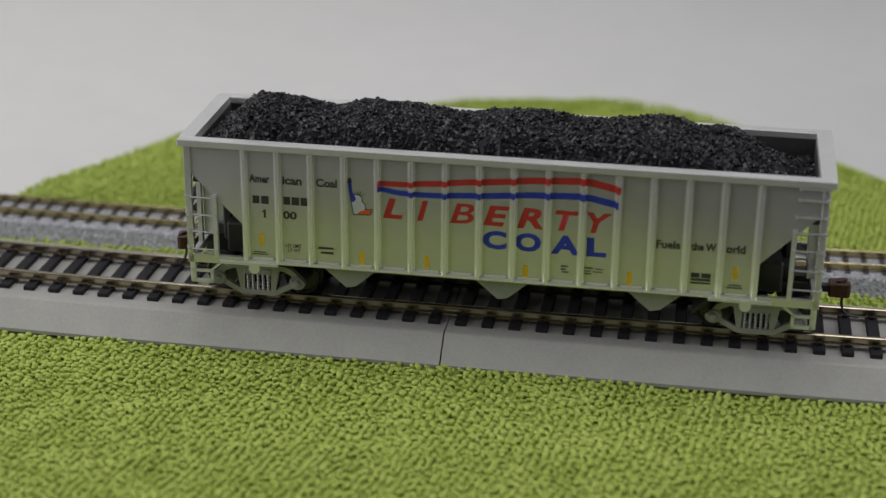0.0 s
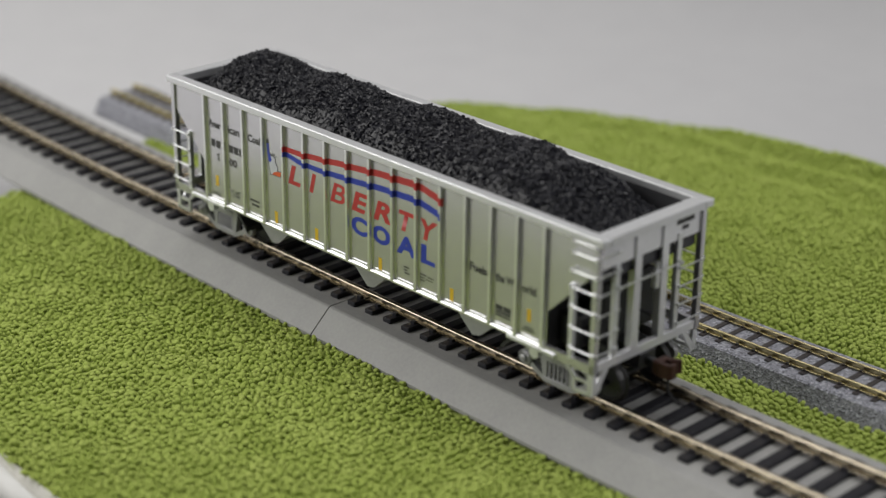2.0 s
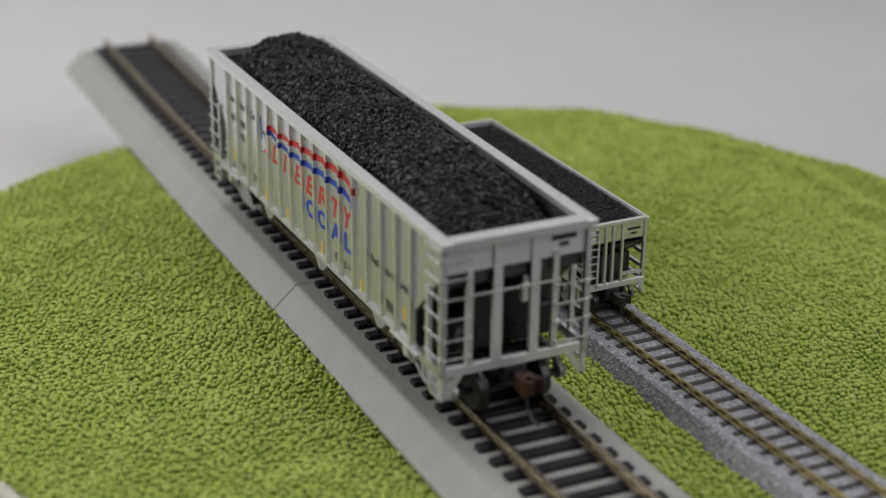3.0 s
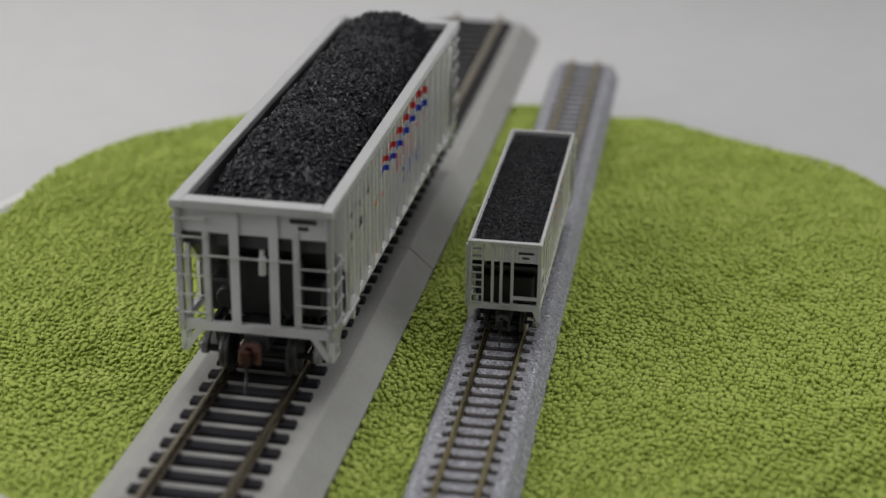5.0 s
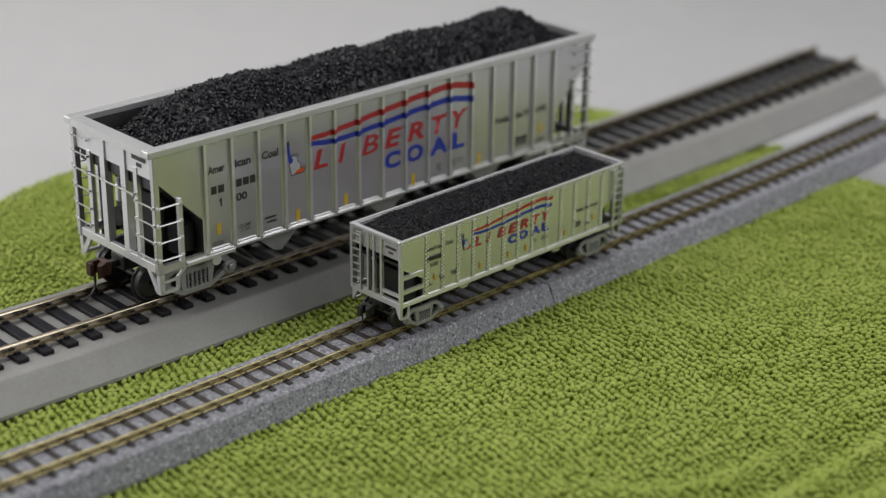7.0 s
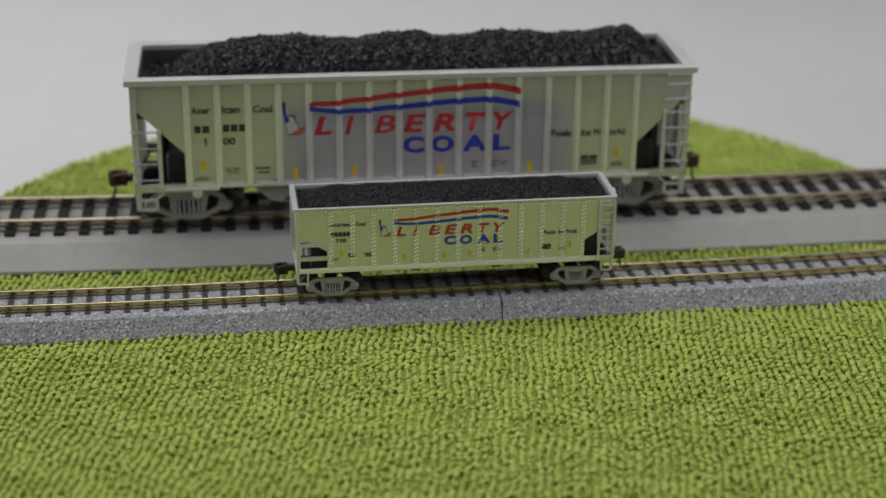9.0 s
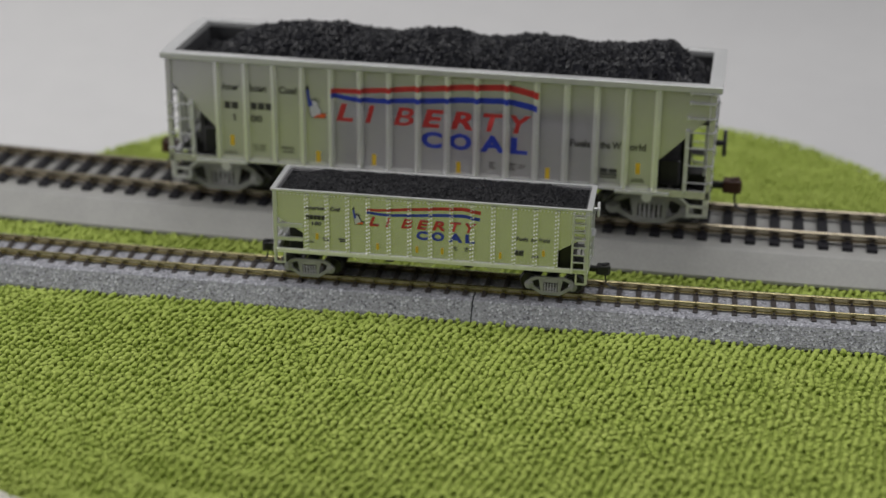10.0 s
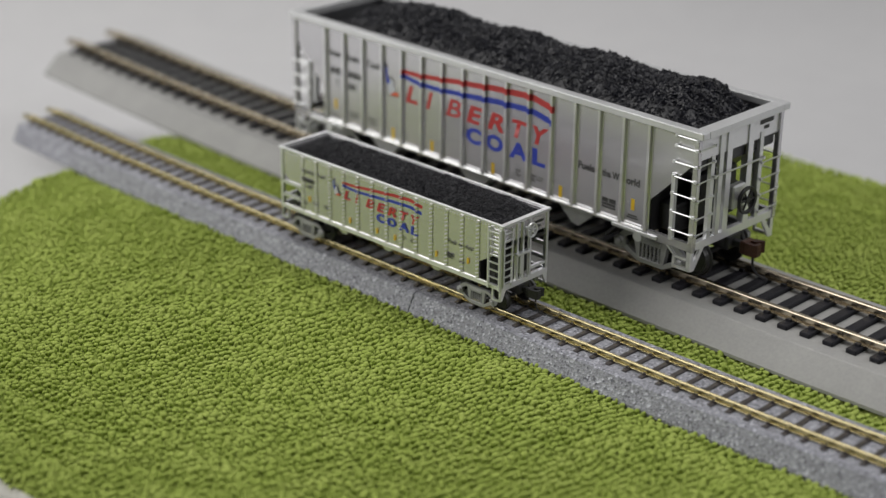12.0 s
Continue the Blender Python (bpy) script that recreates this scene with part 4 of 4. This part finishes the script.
def small_side(parent, rz):
    bm = bmesh.new()
    prism(bm, [(-44.0, 27.4), (44.0, 27.4), (44.0, 19.9), (36.0, 15.0), (36.0, 9.9), (-36.0, 9.9), (-36.0, 15.0), (-44.0, 19.9)], -NY, -NY + 0.6)
    side = part("side_sheet", bm, SILVER_N, parent, "bright silver side sheet with red and blue livery", at=at_mm(0, 0, 0, rz=rz))
    bm = bmesh.new()
    box(bm, -0.58, 0.58, -0.28, 0, 9.7, 27.0, 0.05)
    rib = mesh_of("rib", bm, SILVER_N)
    for x in N_RIBS:
        part("rib", rib, None, side, at=at_mm(x, -NY, 0))
        bm = bmesh.new()
        for i in range(15):
            for dx in (-0.34, 0.34):
                z = 10.3 + 1.15 * i + (0.3 if dx > 0 else 0)
                rivet(bm, x + dx, -NY - 0.28, z)
        tagged(part("rivet_row", bm, RIVET_LIT_SILVER, side), kind="stuff")
    bm = bmesh.new()
    box(bm, -44.0, 44.0, -NY - 0.3, -NY + 0.3, 8.7, 10.1, 0.08)
    for i in range(72):
        x = -43.5 + 87.0 * i / 71
        rivet(bm, x, -NY - 0.3, 9.66)
    part("side_sill", bm, RIVET_LIT_SILVER, side, "riveted silver side sill")
    bm = bmesh.new()
    for i in range(84):
        x = -43.6 + 87.2 * i / 83
        rivet(bm, x, -NY, 26.6)
    tagged(part("rivet_row", bm, RIVET_LIT_SILVER, side), kind="stuff")
    for z in (17.3, 13.2):
        bm = bmesh.new()
        box(bm, -44.2, -36.0, -NY - 0.3, -NY + 0.5, z - 0.7, z + 0.35)
        part("step_board", bm, SILVER_TRIM, side)
    bm = bmesh.new()
    for x in (40.2, 44.2):
        box(bm, x - 0.28, x + 0.28, -NY - 1.0, -NY - 0.5, 8.9, 26.6)
    for i in range(8):
        z = 10.2 + 2.2 * i
        box(bm, 40.2, 44.2, -NY - 1.1, -NY - 0.6, z - 0.16, z + 0.16)
    part("ladder", bm, SILVER_TRIM, side, "tall silver corner ladder")
    for s in (-1, 1):
        bm = bmesh.new()
        for x in (s * 41.4, s * 44.0):
            box(bm, x - 0.25, x + 0.25, -NY - 0.3, -NY + 0.2, 5.6, 9.0)
        box(bm, min(s * 41.2, s * 44.2), max(s * 41.2, s * 44.2), -NY - 0.3, -NY + 0.2, 5.4, 5.9)
        part("step", bm, SILVER_TRIM, side, "silver corner step")
    k = 0.512
    lettering(side, -NY, k, -1.6, lambda z: 15.55 + (z - 21.4) * 0.487, SMALL, N_RIBS, STRAP, 0.31, -0.012)


def small_end(parent, rz, brake):
    E = 44.2
    bm = bmesh.new()
    box(bm, E - 0.6, E, -NY + 0.6, NY - 0.6, 22.2, 27.4)
    end = part("end_sheet", bm, SILVER_N, parent, "bright silver upper end sheet", at=at_mm(0, 0, 0, rz=rz))
    bm = bmesh.new()
    box(bm, E - 0.8, E + 0.4, -NY - 0.3, NY + 0.3, 8.5, 10.2, 0.1)
    box(bm, E - 0.6, E + 0.2, 2.2, NY - 0.3, 11.6, 12.4)
    for s in (-1, 1):
        prism(bm, [(s * 9.5, 8.6), (s * 7.6, 8.6), (s * 9.0, 5.6), (s * 9.5, 5.6)], E - 0.3, E + 0.3, "x")
    part("end_sill", bm, END_LIT_SILVER, end)
    for y in (-3.2, -0.9, 2.0):
        bm = bmesh.new()
        box(bm, E - 0.5, E + 0.4, y - 0.36, y + 0.36, 10.0, 26.8)
        part("end_post", bm, SILVER_TRIM, end)
    bm = bmesh.new()
    for y in (-9.0, -5.7):
        box(bm, E + 0.3, E + 0.8, y - 0.25, y + 0.25, 9.6, 26.4)
    for i in range(8):
        z = 10.6 + 2.1 * i
        box(bm, E + 0.4, E + 0.9, -9.0, -5.7, z - 0.16, z + 0.16)
    part("ladder", bm, SILVER_TRIM, end, "tall silver end ladder")
    for z0, z1, y0, y1 in ((24.6, 25.3, 3.6, 7.6), (23.3, 23.9, 4.6, 6.4)):
        bm = bmesh.new()
        bm.faces.new([bm.verts.new((E + 0.04, y, z)) for y, z in ((y0, z0), (y1, z0), (y1, z1), (y0, z1))])
        part("small_print_bar", bm, BLACK_PAINT, end)
    if brake:
        bm = bmesh.new()
        lathe(bm, [(1.7, E + 1.9), (2.1, E + 1.8), (2.2, E + 2.1), (2.1, E + 2.4), (1.7, E + 2.3)], (0, 0.4, 24.4), "x", 24, True)
        lathe(bm, [(0.5, E), (0.5, E + 2.4)], (0, 0.4, 24.4), "x", 8)
        wheel = part("brake_wheel", bm, SILVER_TRIM, parent, "silver spoked brake wheel", at=at_mm(0, 0, 0, rz=rz))
        for k in range(8):
            a = k * math.pi / 4
            bm = bmesh.new()
            rod(bm, [(E + 2.0, 0.4, 24.4), (E + 2.0, 0.4 + 1.9 * math.cos(a), 24.4 + 1.9 * math.sin(a))], 0.17, 5)
            part("spoke", bm, SILVER_TRIM, wheel)
        bm = bmesh.new()
        box(bm, E, E + 1.6, -4.6, 1.4, 17.8, 18.3)
        box(bm, E, E + 0.9, -2.6, -1.4, 12.0, 17.8)
        rod(bm, [(E + 0.9, 0.4, 24.4), (E + 0.9, 0.4, 10.2)], 0.2, 5)
        part("brake_platform", bm, SILVER_TRIM, end)


def small_hopper(m):
    h = empty("hopper_wagon", "small bright silver riveted coal hopper wagon with the same livery", "hopper wagon", "hopper wagons")
    for rz in (0, 180):
        small_side(h, rz)
    small_end(h, 0, False)
    small_end(h, 180, True)
    bm = bmesh.new()
    for s in (-1, 1):
        box(bm, -45.1, 45.1, min(s * 9.0, s * 9.8), max(s * 9.0, s * 9.8), 27.3, 28.0, 0.12)
        box(bm, min(s * 43.7, s * 45.1), max(s * 43.7, s * 45.1), -9.0, 9.0, 27.3, 28.0)
    part("top_rim", bm, SILVER_TRIM, h, "flat silver rim round the top")
    for s in (-1, 1):
        for q in (-1, 1):
            bm = bmesh.new()
            box(bm, min(s * 43.4, s * 44.5), max(s * 43.4, s * 44.5), min(q * 8.7, q * 9.7), max(q * 8.7, q * 9.7), 8.6, 27.3, 0.1)
            part("corner_post", bm, SILVER_TRIM, h)
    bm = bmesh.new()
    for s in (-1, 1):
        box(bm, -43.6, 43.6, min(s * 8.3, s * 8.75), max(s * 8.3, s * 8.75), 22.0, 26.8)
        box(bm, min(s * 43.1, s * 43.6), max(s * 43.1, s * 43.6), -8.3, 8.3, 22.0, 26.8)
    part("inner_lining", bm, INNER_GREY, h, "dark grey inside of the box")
    for s in (-1, 1):
        bm = bmesh.new()
        # pale sheet coloured black to carry the shade under the end
        prism(bm, [(s * 43.8, 21.0), (s * 43.8, 20.2), (s * 27.6, 10.2), (s * 27.6, 11.0)], -8.8, 8.8)
        part("slope_sheet", bm, UNDER_BLACK, h, "slope sheet under the end, coloured black for the shade there")
        bm = bmesh.new()
        box(bm, min(s * 35.6, s * 36.2), max(s * 35.6, s * 36.2), -8.7, 8.7, 8.8, 15.4)
        # added black block that darkens the opening like deep shade
        box(bm, min(s * 36.2, s * 40.5), max(s * 36.2, s * 40.5), -7.2, 7.2, 9.0, 16.6, 0.3)
        part("bulkhead_and_shade_block", bm, UNDER_BLACK, h)
    bm = bmesh.new()
    box(bm, -44, 44, -2.2, 2.2, 6.2, 9.2)
    box(bm, -36, 36, -8.6, 8.6, 8.8, 9.6)
    part("centre_sill", bm, UNDER_BLACK, h, "black centre sill")
    for x in (-18.5, 0.8, 19.0):
        bm = bmesh.new()
        for s in (-1, 1):
            prism(bm, [(x - 4.2, 9.3), (x + 4.2, 9.3), (x + 0.9, 6.6), (x - 0.9, 6.6)], s * 7.6 - 0.3, s * 7.6 + 0.3)
        prism(bm, [(x - 3.8, 9.2), (x + 3.8, 9.2), (x + 0.8, 6.8), (x - 0.8, 6.8)], -7.3, 7.3)
        part("hopper_chute", bm, SILVER_N, h, "silver discharge chute")
    for x in (-11.2, 11.2):
        bm = bmesh.new()
        box(bm, x - 1.2, x + 1.2, -9.0, 9.0, 7.9, 9.1, 0.1)
        part("door_lock", bm, UNDER_BLACK, h)
    for x in (-34.4, 34.6):
        truck(h, x, 0.56, 0.9, 1.18)
    for s in (-1, 1):
        coupler(h, s, s * 44.0, 6.6, 0.62, UNDER_BLACK)
    rides(h, m)


N_CAR = N_TRACK @ at_mm(7.8, 0, 4.3)   # the body hangs low over its wheels
small_hopper(N_CAR)


def small_top(x, y):
    cross = 1 - (abs(y) / 9.0) ** 2.5
    end = min(1.0, max(0.0, (44.0 - abs(x)) / 12.0))
    return 27.0 + 2.3 * cross * end + 0.25 * noise.noise((x * 0.2, y * 0.2, 1.0)) - 0.8 * (1 - end)


coal_load("coal_load", "level fine black coal filling the small hopper wagon", 86.6, 17.8, small_top, N_CAR, 0.6, 7000, 8, COAL_FINE)


def turned(t):
    """The turntable's angle at t seconds."""
    ts, az = [q[0] for q in TURN], [q[1] + 17.92 * q[0] for q in TURN]
    return float(np.interp(t, ts, az)) - 17.92 * t


def motions():
    """The platter turns, and all that lies on it goes round with it."""
    times = [0.25 * i for i in range(49)]
    for thing, m in TURNING:
        walk(thing, [(t, pose(0, 0, 0, 0, 0, turned(t)) @ m) for t in times])


motions()
